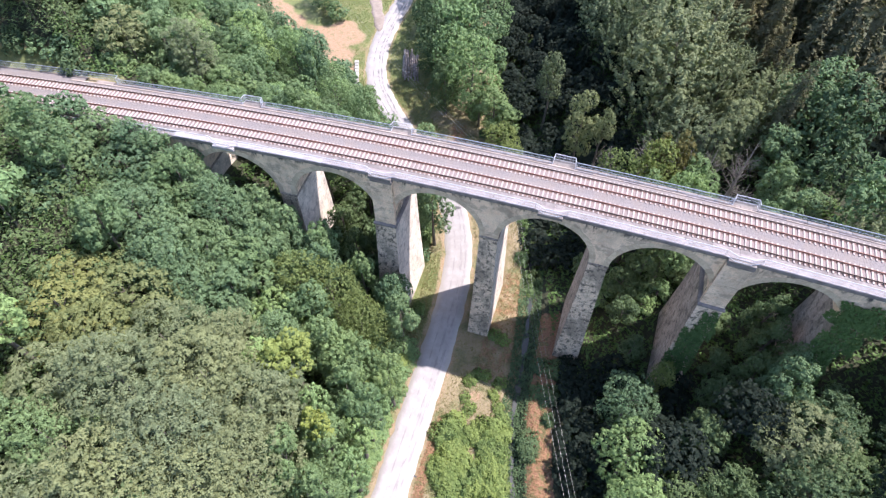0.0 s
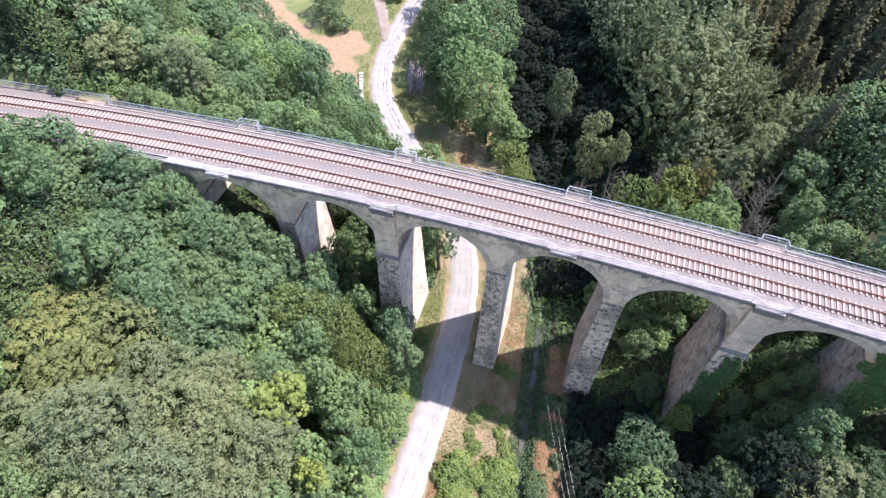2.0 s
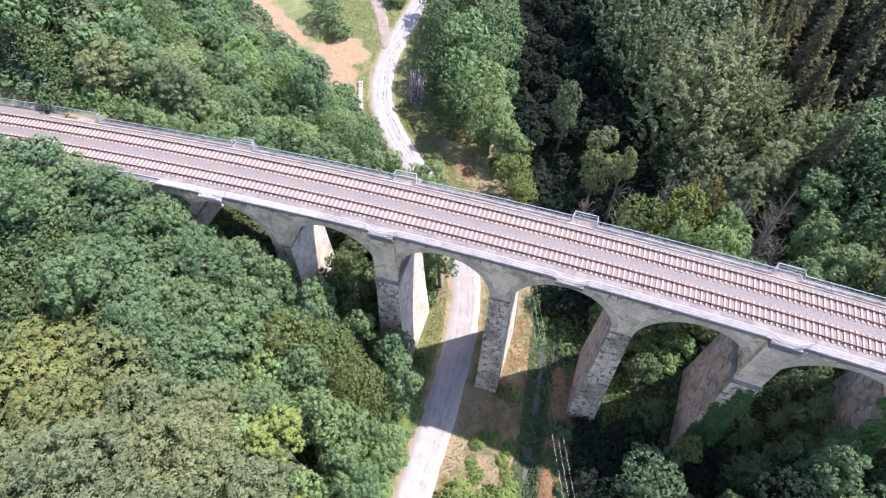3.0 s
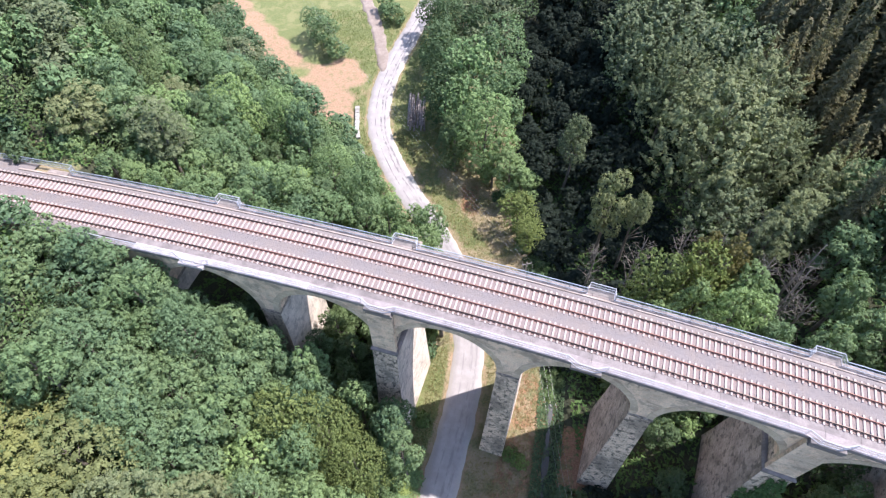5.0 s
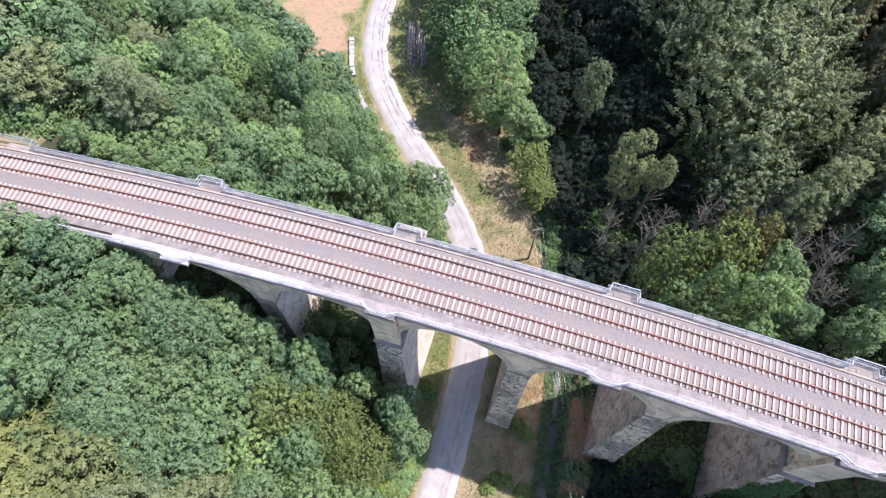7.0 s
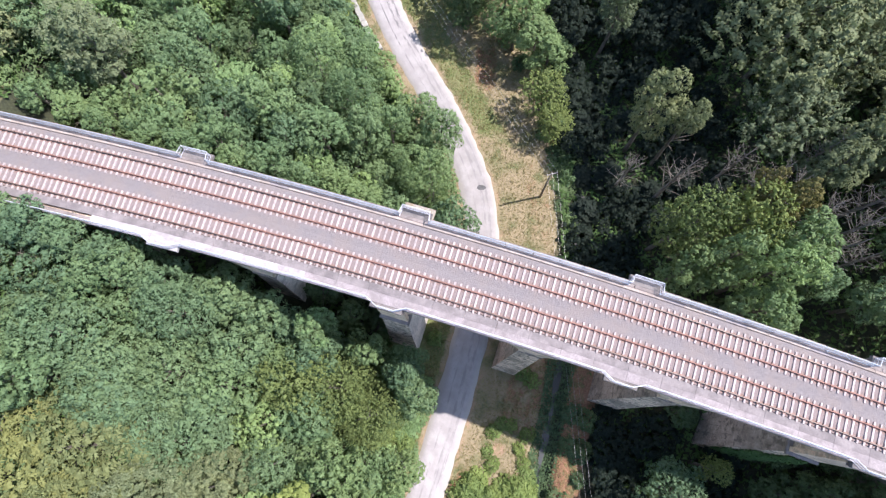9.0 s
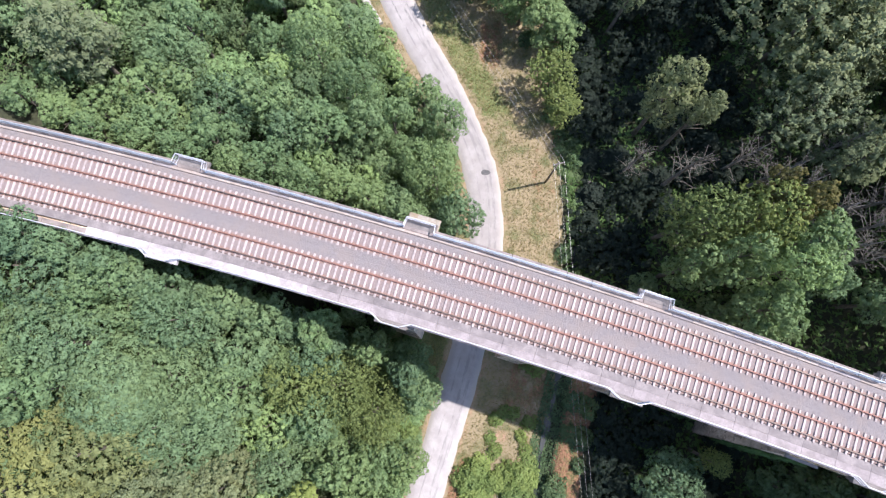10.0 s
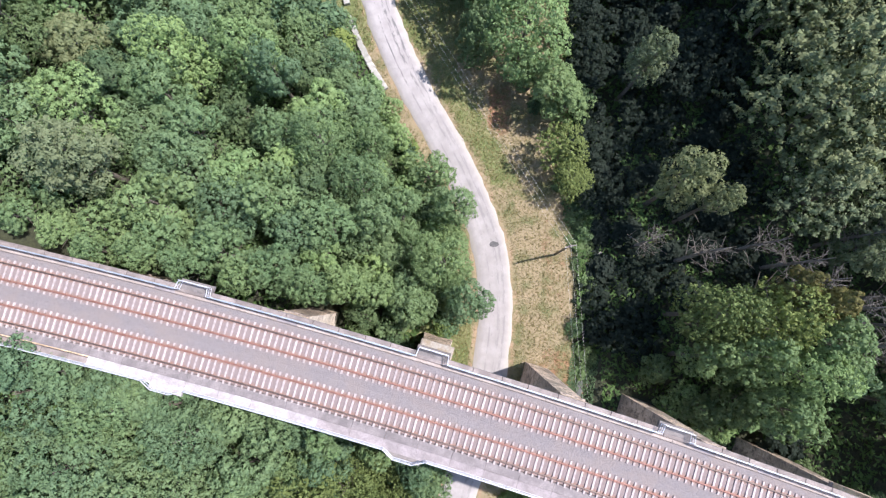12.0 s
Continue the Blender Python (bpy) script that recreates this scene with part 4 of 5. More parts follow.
def wood_mesh(seed, height, crown_base, material, bare=False):
    """Tapered trunk with limbs; bare trees carry more and finer ones."""
    rng = random.Random(seed)
    sh = Shape()
    r0 = 0.16 + 0.012 * height
    lean = (rng.uniform(-0.3, 0.3), rng.uniform(-0.3, 0.3))
    top = height * (0.93 if bare else 0.86)
    pts = [(lean[0] * t + 0.12 * math.sin(5 * t + seed), lean[1] * t + 0.12 * math.cos(4 * t + seed), top * t) for t in (-0.06, 0.12, 0.35, 0.6, 0.82, 1.0)]
    sh.tube(pts, [r0 * 1.5, r0 * 1.05, r0 * 0.85, r0 * 0.6, r0 * 0.33, 0.03], 7)
    for k in range(22 if bare else 8):
        t = crown_base / height + (0.9 - crown_base / height) * rng.random()
        a = rng.uniform(0, 6.28)
        ln = (0.24 if bare else 0.2) * height * (1.15 - t) * rng.uniform(0.7, 1.2) + 0.6
        o = Vector((lean[0] * t, lean[1] * t, top * t))
        d = Vector((math.cos(a), math.sin(a), rng.uniform(0.35, 0.9)))
        m1, e = o + d * ln * 0.5, o + d * ln + Vector((0, 0, -0.06 * ln))
        rr = (r0 * 0.2 * (1.1 - t) + 0.018) if bare else (r0 * 0.38 * (1.1 - t) + 0.025)
        sh.tube([o, m1, e], [rr, rr * 0.7, 0.012], 5)
        if bare:
            for j in range(5):
                q = o.lerp(e, 0.25 + 0.16 * j)
                w = Vector((rng.uniform(-1, 1), rng.uniform(-1, 1), rng.uniform(0.0, 0.9))).normalized()
                sh.tube([q, q + w * ln * 0.24, q + w * ln * 0.5 + Vector((0, 0, -0.1))], [rr * 0.5, rr * 0.35, 0.01], 4)
    return sh.mesh("trunk", material, True)


KIND = {
    "ash": dict(seeds=(1, 2, 3), kw=dict(lobes=22, gap=0.60, dome=0.6, leaf=0.24, lump=(0.20, 0.36), reach=(0.5, 0.88), n=5200, ragged=0.5), label="blue-green broadleaved tree with a loose feathery crown"),
    "beech": dict(seeds=(11, 12, 13), kw=dict(lobes=18, gap=0.56, dome=0.6, leaf=0.23, lump=(0.22, 0.38), reach=(0.5, 0.85), n=5200), label="mid-green broadleaved tree with a dense rounded crown"),
    "olive": dict(seeds=(21, 22), kw=dict(lobes=16, gap=0.48, leaf=0.22, spike=0.9, ragged=0.6, n=5600), label="olive-green fine-leaved tree in the wood"),
    "tiered": dict(seeds=(31, 32, 33), kw=dict(lobes=26, gap=0.74, leaf=0.23, n=5200, flat=0.9, dome=0.62, ragged=0.6), label="grey-green tree with layered drooping sprays of leaves"),
    "maple": dict(seeds=(15, 16), kw=dict(lobes=18, gap=0.66, leaf=0.25, dome=0.58, ragged=0.2), label="light-green tree with a clumped crown and large leaves"),
    "gold": dict(seeds=(35,), kw=dict(lobes=24, gap=0.80, leaf=0.26, flat=0.8, dome=0.6, ragged=0.5), label="yellowing tree with layered sprays of leaves"),
    "lime": dict(seeds=(41,), kw=dict(lobes=12, gap=0.66, leaf=0.27, ragged=0.2), label="bright yellow-green young tree"),
    "shade": dict(seeds=(51, 52, 53), kw=dict(lobes=22, gap=0.60, dome=0.6, leaf=0.24, lump=(0.20, 0.36), reach=(0.5, 0.88), ragged=0.7, n=5200), label="tall dark-green broadleaved tree on the valley side"),
    "spire": dict(seeds=(61, 62), kw=dict(lobes=20, gap=0.56, leaf=0.24, dome=0.6, ragged=0.4), label="slim upright green tree standing in shade"),
    "pale": dict(seeds=(63, 64, 65), kw=dict(lobes=34, gap=1.0, leaf=0.27, spike=2.0, flat=0.25, dome=0.36, ragged=0.9, n=5600, lump=(0.16, 0.30), reach=(0.45, 0.92)), label="tall grey-green tree with upright clumped sprays of leaves"),
    "gloom": dict(seeds=(91, 92), kw=dict(lobes=18, gap=0.8, leaf=0.30, flat=0.5, ragged=0.8, n=3600), label="tree with leaves coloured near black for deep shade"),
    "rust": dict(seeds=(81,), kw=dict(lobes=14, gap=0.75, leaf=0.28, ragged=0.5), label="tree with browning rust-coloured leaves"),
}
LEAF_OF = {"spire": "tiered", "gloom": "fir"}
PROTO = {}
TREE_H = 14.0
for kind, spec in KIND.items():
    for sd in spec["seeds"]:
        for size in (2.9, 5.0):
            for tall in (1.0, 1.9):
                kw = dict(spec["kw"])
                kw["n"] = int(kw.get("n", 4600) * (0.95 if size < 4 else 2.1) * (1.0 if tall < 1.5 else 1.35))
                kw["lobes"] = int(kw["lobes"] * (0.8 if size < 4 else 1.5) * (1.0 if tall < 1.5 else 1.5))
                v, f = crown_broad(sd, radius=size, tall=tall, **kw)
                me = leaf_mesh("crown_" + kind, v, LEAF[LEAF_OF.get(kind, kind)])
                reach_z = np.percentile(v[:, 2], (1.0, 99.5))
                PROTO.setdefault((kind, size, tall), []).append((me, wood_mesh(sd, TREE_H, 5.5, BARK), float(reach_z[1]), float(reach_z[1] - reach_z[0]), size))
for sd in (71, 72):
    for kind in ("spruce", "fir"):
        v, f = crown_spruce(sd) if kind == "spruce" else crown_spruce(sd, 2600, tuft=0.66)
        row = (leaf_mesh("crown_" + kind, v, LEAF[kind]), wood_mesh(sd, TREE_H, 3.0, BARK), float(v[:, 2].max()), 16.0, 3.6)
        for size in (2.9, 5.0):
            PROTO.setdefault((kind, size, 1.0), []).append(row)
KIND["spruce"] = dict(label="brownish spruce with drooping layered branches")
KIND["fir"] = dict(label="conifer with needles coloured near black for the shade of taller trees")
PLANTED, FAR, UNDER = [], {}, {}


def tree(kind, x, y, z_top, radius, rng, squash=0.9, low=0.6):
    """A tree whose crown is about radius wide and reaches z_top; the trunk goes down to the ground. Far ones go into one wood."""
    z0 = float(ground_z(x, y))
    h = max(z_top - z0, 2.2)
    size = 2.9 if radius < 3.8 else 5.0
    tall = 1.9 if kind not in ("spruce", "fir") and low * h > 2.1 * radius else 1.0
    pool = PROTO[(kind, size, tall)]
    crown, trunk, top, depth, r_mesh = pool[rng.randrange(len(pool))]
    k = radius / r_mesh
    kz = k * min(max(squash * rng.uniform(0.9, 1.15), low * h / (depth * k)), 1.45)
    if kind in ("spruce", "fir"):
        kz = h / 16.5
    spin = rng.uniform(0, 6.28)
    PLANTED.append((x, y, radius))
    deep = kind in ("gloom", "fir")
    if deep or y > 108 or x > (66 if kind == "spruce" else 61) or x < -52 or y < 11:
        m = pose(x, y, z0) @ Matrix.Rotation(spin, 4, "Z")
        (UNDER if deep else FAR).setdefault(kind, []).append((crown, trunk, m @ Matrix.Translation((0, 0, h - top * kz)) @ Matrix.Diagonal((k, k, kz, 1)), m @ Matrix.Diagonal((h / TREE_H, h / TREE_H, h * 0.97 / TREE_H, 1))))
        return None
    th = thing("tree", (x, y, z0), KIND[kind]["label"], "tree", "trees of the wood")
    th.rotation_euler = (0, 0, spin)
    slim = (0.65 + 0.2 * h / TREE_H) * (0.55 if kind in ("spruce", "fir") else 1)
    attach("trunk", trunk, th, Matrix.Diagonal((slim, slim, h * 0.97 / TREE_H, 1)))
    attach("crown", crown, th, Matrix.Translation((0, 0, h - top * kz)) @ Matrix.Diagonal((k, k, kz, 1)))
    return th


def joined_wood(name, woods, label, thin):
    """Trees past the nearer ones, joined, with fewer and larger tufts."""
    mats, verts, faces, slot, n = [BARK], [], [], [], 0
    for kind, rows in woods.items():
        mats.append(LEAF[LEAF_OF.get(kind, kind)])
        for crown, trunk, mc, mt in rows:
            co = np.empty(len(crown.vertices) * 3)
            crown.vertices.foreach_get("co", co)
            keep_each = thin
            co = co.reshape(-1, 3, 3)[::keep_each]
            mid = co.mean(1, keepdims=True)
            co = (mid + (co - mid) * keep_each ** 0.5).reshape(-1, 3)
            a = np.array(mc)
            verts.append(co @ a[:3, :3].T + a[:3, 3])
            faces.append(np.arange(len(co)).reshape(-1, 3) + n)
            slot.append(np.full(len(co) // 3, len(mats) - 1))
            n += len(co)
            stem = Shape().tube([(0, 0, -0.5), (0, 0, 6), (0, 0, 11)], [0.18, 0.14, 0.05], 5)
            b = np.array(mt)
            sv = np.array(stem.v) @ b[:3, :3].T + b[:3, 3]
            tri = [(f[0], f[i], f[i + 1]) for f in stem.f for i in range(1, len(f) - 1)]
            verts.append(sv)
            faces.append(np.array(tri) + n)
            slot.append(np.zeros(len(tri)))
            n += len(sv)
    me = mesh(name, np.concatenate(verts).tolist(), np.concatenate(faces).tolist(), BARK)
    for m in mats[1:]:
        me.materials.append(m)
    me.polygons.foreach_set("material_index", np.concatenate(slot).astype(np.int32))
    tagged(new(name, me), label, "wood", kind="stuff")


rt = random.Random(21)
ASH = [(-31.8, 53.1, 31.5, 4.0), (-32.3, 46.7, 29.6, 4.1), (-13.6, 77.7, 24.6, 2.9), (-25.6, 95.0, 27.3, 2.8), (-21.9, 36.7, 24.7, 3.8), (-31.7, 39.5, 25.8, 4.8), (-34.2, 41.9, 28.7, 4.2), (-37.6, 44.0, 30.7, 4.0), (-6.6, 44.2, 17.0, 2.7), (-8.2, 47.2, 18.4, 2.3), (-18.1, 48.8, 23.2, 2.8),
       (-45.3, 58.0, 34.0, 5.4), (-53.8, 58.5, 34.5, 5.6), (-54.8, 51.3, 32.3, 5.6), (-46.0, 50.6, 32.0, 5.0), (-36.9, 47.7, 31.9, 4.5), (-29.0, 42.1, 27.1, 3.4),
       (-27.2, 55.6, 29.0, 3.0), (-24.0, 53.2, 27.2, 3.0), (-18.6, 51.6, 23.8, 2.5), (-41.7, 50.4, 33.7, 4.6), (-38.0, 45.7, 31.7, 4.6), (-25.8, 49.6, 27.8, 3.2)]
BEECH = [(-8.0, 35.0, 16.0, 2.6), (-12.8, 30.4, 22.4, 3.2), (-10.8, 29.4, 18.8, 2.7), (-8.0, 43.0, 10.0, 2.2), (-9.4, 41.8, 11.0, 2.3), (-16.4, 36.8, 24.4, 3.2), (-15.2, 24.3, 20.0, 3.0), (-19.0, 20.9, 24.7, 3.4), (-14.6, 18.8, 20.6, 2.8), (-41.9, 20.3, 32.9, 4.3),
         (-37.2, 56.0, 34.2, 4.4), (-27.3, 45.3, 27.7, 3.6), (-18.6, 41.7, 23.7, 3.5), (-14.0, 34.9, 22.6, 3.3), (-7.6, 48.4, 17.0, 2.6), (-12.5, 49.8, 21.0, 2.6), (-12.2, 36.0, 20.2, 3.0)]
BEECH_N = [(-4.9, 73.0, 23.0, 4.5), (-6.9, 86.3, 13.0, 3.6), (-10.5, 79.2, 22.5, 3.3),
           (-15.5, 82.1, 25.1, 3.9), (-20.0, 86.8, 27.0, 3.9), (-25.6, 104.2, 16.0, 4.2), (-14.3, 88.8, 21.9, 2.5), (-18.8, 76.6, 26.4, 3.5), (-24.5, 78.8, 30.1, 3.7), (-29.2, 144.6, 7.5, 2.9), (-32.9, 148.5, 11.0, 4.2), (-35.5, 153.0, 11.0, 3.8), (-15.6, 160.0, 8.0, 3.0), (-18.0, 164.5, 8.0, 2.8)]
OLIVE = [(-20.4, 45.5, 25.0, 3.6), (-16.4, 45.0, 23.0, 4.2), (-12.2, 41.6, 20.0, 3.9), (12.6, 90.6, 10.5, 3.4),
         (14.2, 86.2, 9.0, 2.6), (28.6, 66.4, 24.8, 3.5), (34.8, 66.4, 27.2, 3.6)]
TIERED = [(-42.6, 26.2, 33.3, 4.8), (-36.3, 26.4, 35.6, 5.0), (-28.1, 28.6, 31.2, 5.8), (-22.8, 25.9, 28.2, 5.2),
          (-29.7, 21.2, 33.5, 5.5), (-22.7, 19.3, 27.7, 5.0), (-26.8, 16.3, 30.1, 5.2), (-34.8, 16.9, 33.3, 5.3), (-40.4, 14.7, 31.9, 4.6), (-20.1, 28.4, 25.8, 3.5), (-33.5, 33.0, 30.5, 4.6), (-27.5, 34.5, 27.5, 4.0)]
EAST = [(27.4, 32.2, 12.3, 4.3), (25.7, 24.1, 14.0, 4.6), (24.5, 17.3, 15.9, 4.3), (35.2, 26.4, 15.5, 3.2), (44.6, 30.2, 23.6, 3.0), (45.0, 23.0, 21.7, 5.2), (36.0, 17.5, 17.0, 4.4),
        (48.1, 25.1, 22.0, 4.8), (47.7, 18.8, 21.3, 4.8), (43.9, 17.1, 21.0, 4.6), (29.0, 60.8, 21.0, 3.0), (32.4, 61.4, 25.4, 3.2), (37.4, 59.4, 27.4, 3.9), (40.8, 63.4, 26.5, 3.6), (36.4, 55.0, 24.0, 3.6),
        (25.5, 58.6, 8.5, 2.2), (30.7, 53.4, 11.5, 2.4), (33.7, 55.0, 15.0, 3.2)]
EAST_N = [(8.2, 102.4, 11.0, 3.0), (13.6, 97.7, 10.0, 3.6), (11.0, 130.4, 22.0, 6.3), (10.0, 117.5, 19.0, 5.2), (11.2, 99.3, 13.0, 3.4), (56.5, 70.0, 27.0, 3.6), (50.0, 56.0, 24.0, 3.0), (55.0, 57.5, 25.5, 3.4), (54.0, 63.0, 26.0, 3.0), (44.6, 58.8, 21.0, 2.6)]
LIGHT_N = [(6.6, 106.8, 20.5, 6.2), (3.3, 122.6, 22.0, 6.2), (2.2, 114.2, 18.5, 4.8)]
NEAR_LOGS = [(-1.6, 119.5, 18.5, 4.6), (-1.8, 126.5, 20.0, 4.8), (-2.6, 134.0, 19.0, 4.6), (-3.0, 140.5, 15.0, 3.6), (0.6, 107.2, 15.5, 3.6)]
BIG_EAST = [(43.5, 92.5, 36.0, 8.4), (52.8, 101.0, 33.0, 6.2), (40.5, 107.5, 31.0, 5.6), (53.0, 89.0, 29.0, 4.4), (45.5, 114.5, 32.0, 5.6), (52.0, 110.0, 33.0, 5.8), (37.5, 118.0, 28.0, 5.0), (44.0, 124.0, 32.0, 6.0), (36.5, 128.5, 27.0, 5.0), (42.5, 135.0, 31.0, 6.0)]
EAST_TALL = [(50.6, 75.6, 28.2, 3.2), (47.4, 73.4, 25.5, 2.8)]
SPIRES = [(26.4, 83.6, 23.8, 3.2), (29.8, 80.5, 22.6, 1.9), (22.8, 100.6, 21.0, 2.7)]
# trees that press against the railway's southern edge west of the first arches, by railway coordinates
for s_, u_, z_, r_ in ((-58, -6.2, 39.0, 3.4), (-51.5, -6.0, 37.6, 3.0), (-45.5, -5.4, 38.6, 2.8), (-40.5, -6.0, 37.0, 2.8), (-36, -5.9, 36.4, 2.6), (-32.5, -6.1, 35.6, 2.4), (-28.5, -6.6, 33.8, 2.5), (-26.5, -7.2, 31.9, 2.4), (-24, -8.0, 30.5, 2.7), (-63, -8.5, 37.5, 3.5), (-70, -8.5, 38, 3.5), (-48, -9.5, 36.0, 3.4), (-42, -10.5, 35.5, 3.2)):
    tree("ash", *track(s_, u_), z_, r_, rt)
for s_, u_, z_, r_ in ((-19, -8.4, 27.5, 2.6), (-15.5, -8.8, 24.6, 2.4), (-11.5, -9.0, 22.5, 2.4), (-8.0, -9.4, 18.5, 2.3), (-4.5, -9.6, 14.0, 2.0), (-6.0, 5.5, 11.0, 2.2)):
    tree("ash", *track(s_, u_), z_, r_, rt)
for s_ in range(-84, -47, 4):
    tree(("beech", "ash", "shade")[s_ // 4 % 3], *track(s_ + rt.uniform(-1, 1), rt.uniform(7.2, 8.8)), rt.uniform(35.6, 37.4), rt.uniform(2.0, 2.7), rt, low=0.9)
for s_, u_, z_, r_ in ((-45.5, 8.2, 36.0, 2.2), (-41.0, 7.4, 35.4, 2.0), (-37.2, 6.9, 35.0, 1.9), (-33.6, 5.9, 35.3, 1.5), (-30.2, 6.7, 33.9, 1.9), (-26.0, 6.6, 33.0, 1.9), (-21.0, 6.6, 31.0, 2.0), (-40, 11.0, 33.5, 3.0), (-34, 8.0, 33.6, 2.6), (-29, 8.4, 32.6, 2.9), (-24, 8.8, 32.0, 3.0), (-18.5, 8.6, 29.0, 2.9), (-14.5, 7.6, 27.5, 2.3), (-11, 9.0, 25.5, 2.6), (-8, 9.2, 22.0, 2.8), (-3.0, 9.0, 16.5, 2.4)):
    tree("beech", *track(s_, u_), z_, r_, rt)
for kind, rows in (("ash", ASH), ("beech", BEECH), ("beech", BEECH_N), ("olive", OLIVE), ("tiered", TIERED), ("shade", EAST[7:10]), ("beech", EAST[10:12]), ("maple", EAST[12:13]), ("beech", EAST[13:15]), ("shade", EAST[15:]), ("ash", EAST[0:1]), ("maple", EAST[1:3]), ("shade", EAST[3:4]), ("ash", EAST[4:5]), ("tiered", EAST[5:6]), ("shade", EAST[6:7]), ("beech", EAST_N[:-5]), ("ash", EAST_N[-5:]), ("maple", LIGHT_N), ("pale", BIG_EAST), ("tiered", EAST_TALL), ("shade", NEAR_LOGS), ("spire", SPIRES)):
    for x, y, z, r in rows:
        tree(kind, x, y, z, r, rt, low=0.82 if abs(x + 5) < 12 or kind in ("pale", "spire") else 0.66)
for x, y, z, r in ((-16.6, 27.4, 22.0, 2.6), (-12.2, 22.0, 15.0, 2.4), (-11.6, 26.6, 15.5, 2.4), (-9.6, 32.4, 13.0, 2.2), (-18.4, 52.0, 24.2, 2.6), (-29.0, 97.0, 28.5, 4.0), (-36.0, 95.0, 33.0, 4.0)):
    tree("maple", x, y, z, r, rt, low=0.8)
for x, y, z, r in ((-9.3, 67.7, 18.6, 3.2), (-1.8, 67.6, 17.8, 3.2), (-3.6, 80.4, 19.5, 2.9)):
    tree("ash", x, y, z, r, rt, low=0.82)
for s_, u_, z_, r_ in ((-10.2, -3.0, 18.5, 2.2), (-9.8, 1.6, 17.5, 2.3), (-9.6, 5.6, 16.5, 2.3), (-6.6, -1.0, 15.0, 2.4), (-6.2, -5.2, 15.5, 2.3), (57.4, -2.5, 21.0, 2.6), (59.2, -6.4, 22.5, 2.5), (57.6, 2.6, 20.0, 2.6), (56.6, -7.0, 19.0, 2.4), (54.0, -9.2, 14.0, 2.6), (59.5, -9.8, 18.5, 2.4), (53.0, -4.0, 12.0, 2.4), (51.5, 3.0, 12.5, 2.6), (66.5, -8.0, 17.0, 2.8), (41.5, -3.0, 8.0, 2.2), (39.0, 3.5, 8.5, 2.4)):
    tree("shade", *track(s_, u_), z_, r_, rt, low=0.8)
for x, y, z, r in ((30.9, 52.9, 7.5, 2.0), (34.1, 50.6, 8.0, 2.0), (29.5, 55.2, 7.5, 2.0), (33.5, 53.6, 8.5, 2.0), (31.4, 50.4, 7.0, 1.7), (36.6, 52.2, 10.0, 2.0), (27.4, 53.0, 6.0, 1.8)):
    tree("maple", x, y, z, r, rt, low=0.85)
tree("olive", 32.3, 35.4, 13.0, 1.6, rt, low=0.8)
for x, y, z, r in ((-40.5, 39.1, 30.2, 6.2), (-46.7, 35.9, 31.3, 6.2), (-47.5, 41.5, 30.5, 4.5), (-42.0, 32.5, 31.8, 4.0)):
    tree("gold", x, y, z, r, rt)
for x, y, z, r in ((-19.2, 32.0, 27.0, 3.2), (-15.6, 24.5, 22.5, 2.0)):
    tree("lime", x, y, z, r, rt, low=0.3)
for x, y, z, r in ((38.6, 67.4, 28.2, 2.3), (36.2, 69.8, 26.0, 2.0)):
    tree("rust", x, y, z, r, rt)


def fill(x0, x1, y0, y1, gap, height, kinds, seed, keep):
    """Fill a stretch of wood with trees that keep their distance from one another."""
    rng = random.Random(seed)
    for _ in range(int((x1 - x0) * (y1 - y0) / gap ** 2 * 14)):
        x, y = rng.uniform(x0, x1), rng.uniform(y0, y1)
        if not keep(x, y) or any((x - a) ** 2 + (y - b) ** 2 < (0.55 * gap + 0.45 * r) ** 2 for a, b, r in PLANTED):
            continue
        h = height(x, y) * rng.uniform(0.74, 1.16)
        kind = rng.choice(kinds)
        tree(kind, x, y, float(ground_z(x, y)) + h, gap * rng.uniform(0.62, 0.90) * (0.95 if kind == "spruce" else 1), rng)


def clear_of_line(x, y, d):
    s, u = track_local(x, y)
    return abs(u) > d


def toe(y):
    return float(np.interp(y, TOE_Y, TOE_X))


def in_view(x, y):
    """The part of the woods that the flight looks over."""
    return abs(x) < 62 + 0.47 * y


fill(-95, -8, -4, 60, 4.6, lambda x, y: 12.5 + 7 * float(smooth01((42 - y) / 16)), ("ash", "ash", "beech", "maple"), 31,
     lambda x, y: x < toe(y) - 1.0 and clear_of_line(x, y, 8.0) and track_local(x, y)[1] < 0 and in_view(x, y))
fill(-120, -8, 62, 175, 4.6, lambda x, y: 13.0, ("ash", "ash", "beech", "shade", "maple", "ash", "beech", "tiered"), 32,
     lambda x, y: x < toe(y) - (1.5 if y < 115 else 5) and clear_of_line(x, y, 8.0) and track_local(x, y)[1] > 0 and in_view(x, y) and x < -14 and x < float(road_x(y)) - (10.5 if y > 97 else 6))
fill(22, 96, -4, 40, 6.0, lambda x, y: 14.0, ("shade", "shade", "gloom", "ash"), 33, lambda x, y: clear_of_line(x, y, 9) and track_local(x, y)[1] < 0 and x > 23 + 0.2 * y and in_view(x, y))
fill(30, 110, 40, 165, 6.6, lambda x, y: 17.0, ("shade", "pale", "beech", "pale"), 34,
     lambda x, y: clear_of_line(x, y, 9.5) and track_local(x, y)[1] > 0 and (x > 56 or x > 50 and y > 74 or x > 46 and y > 96 or x > 43 and y > 76) and x < (57 if y > 78 else 66) and in_view(x, y))
fill(56, 115, 70, 165, 5.0, lambda x, y: 22.0, ("spruce",), 35, lambda x, y: in_view(x, y))
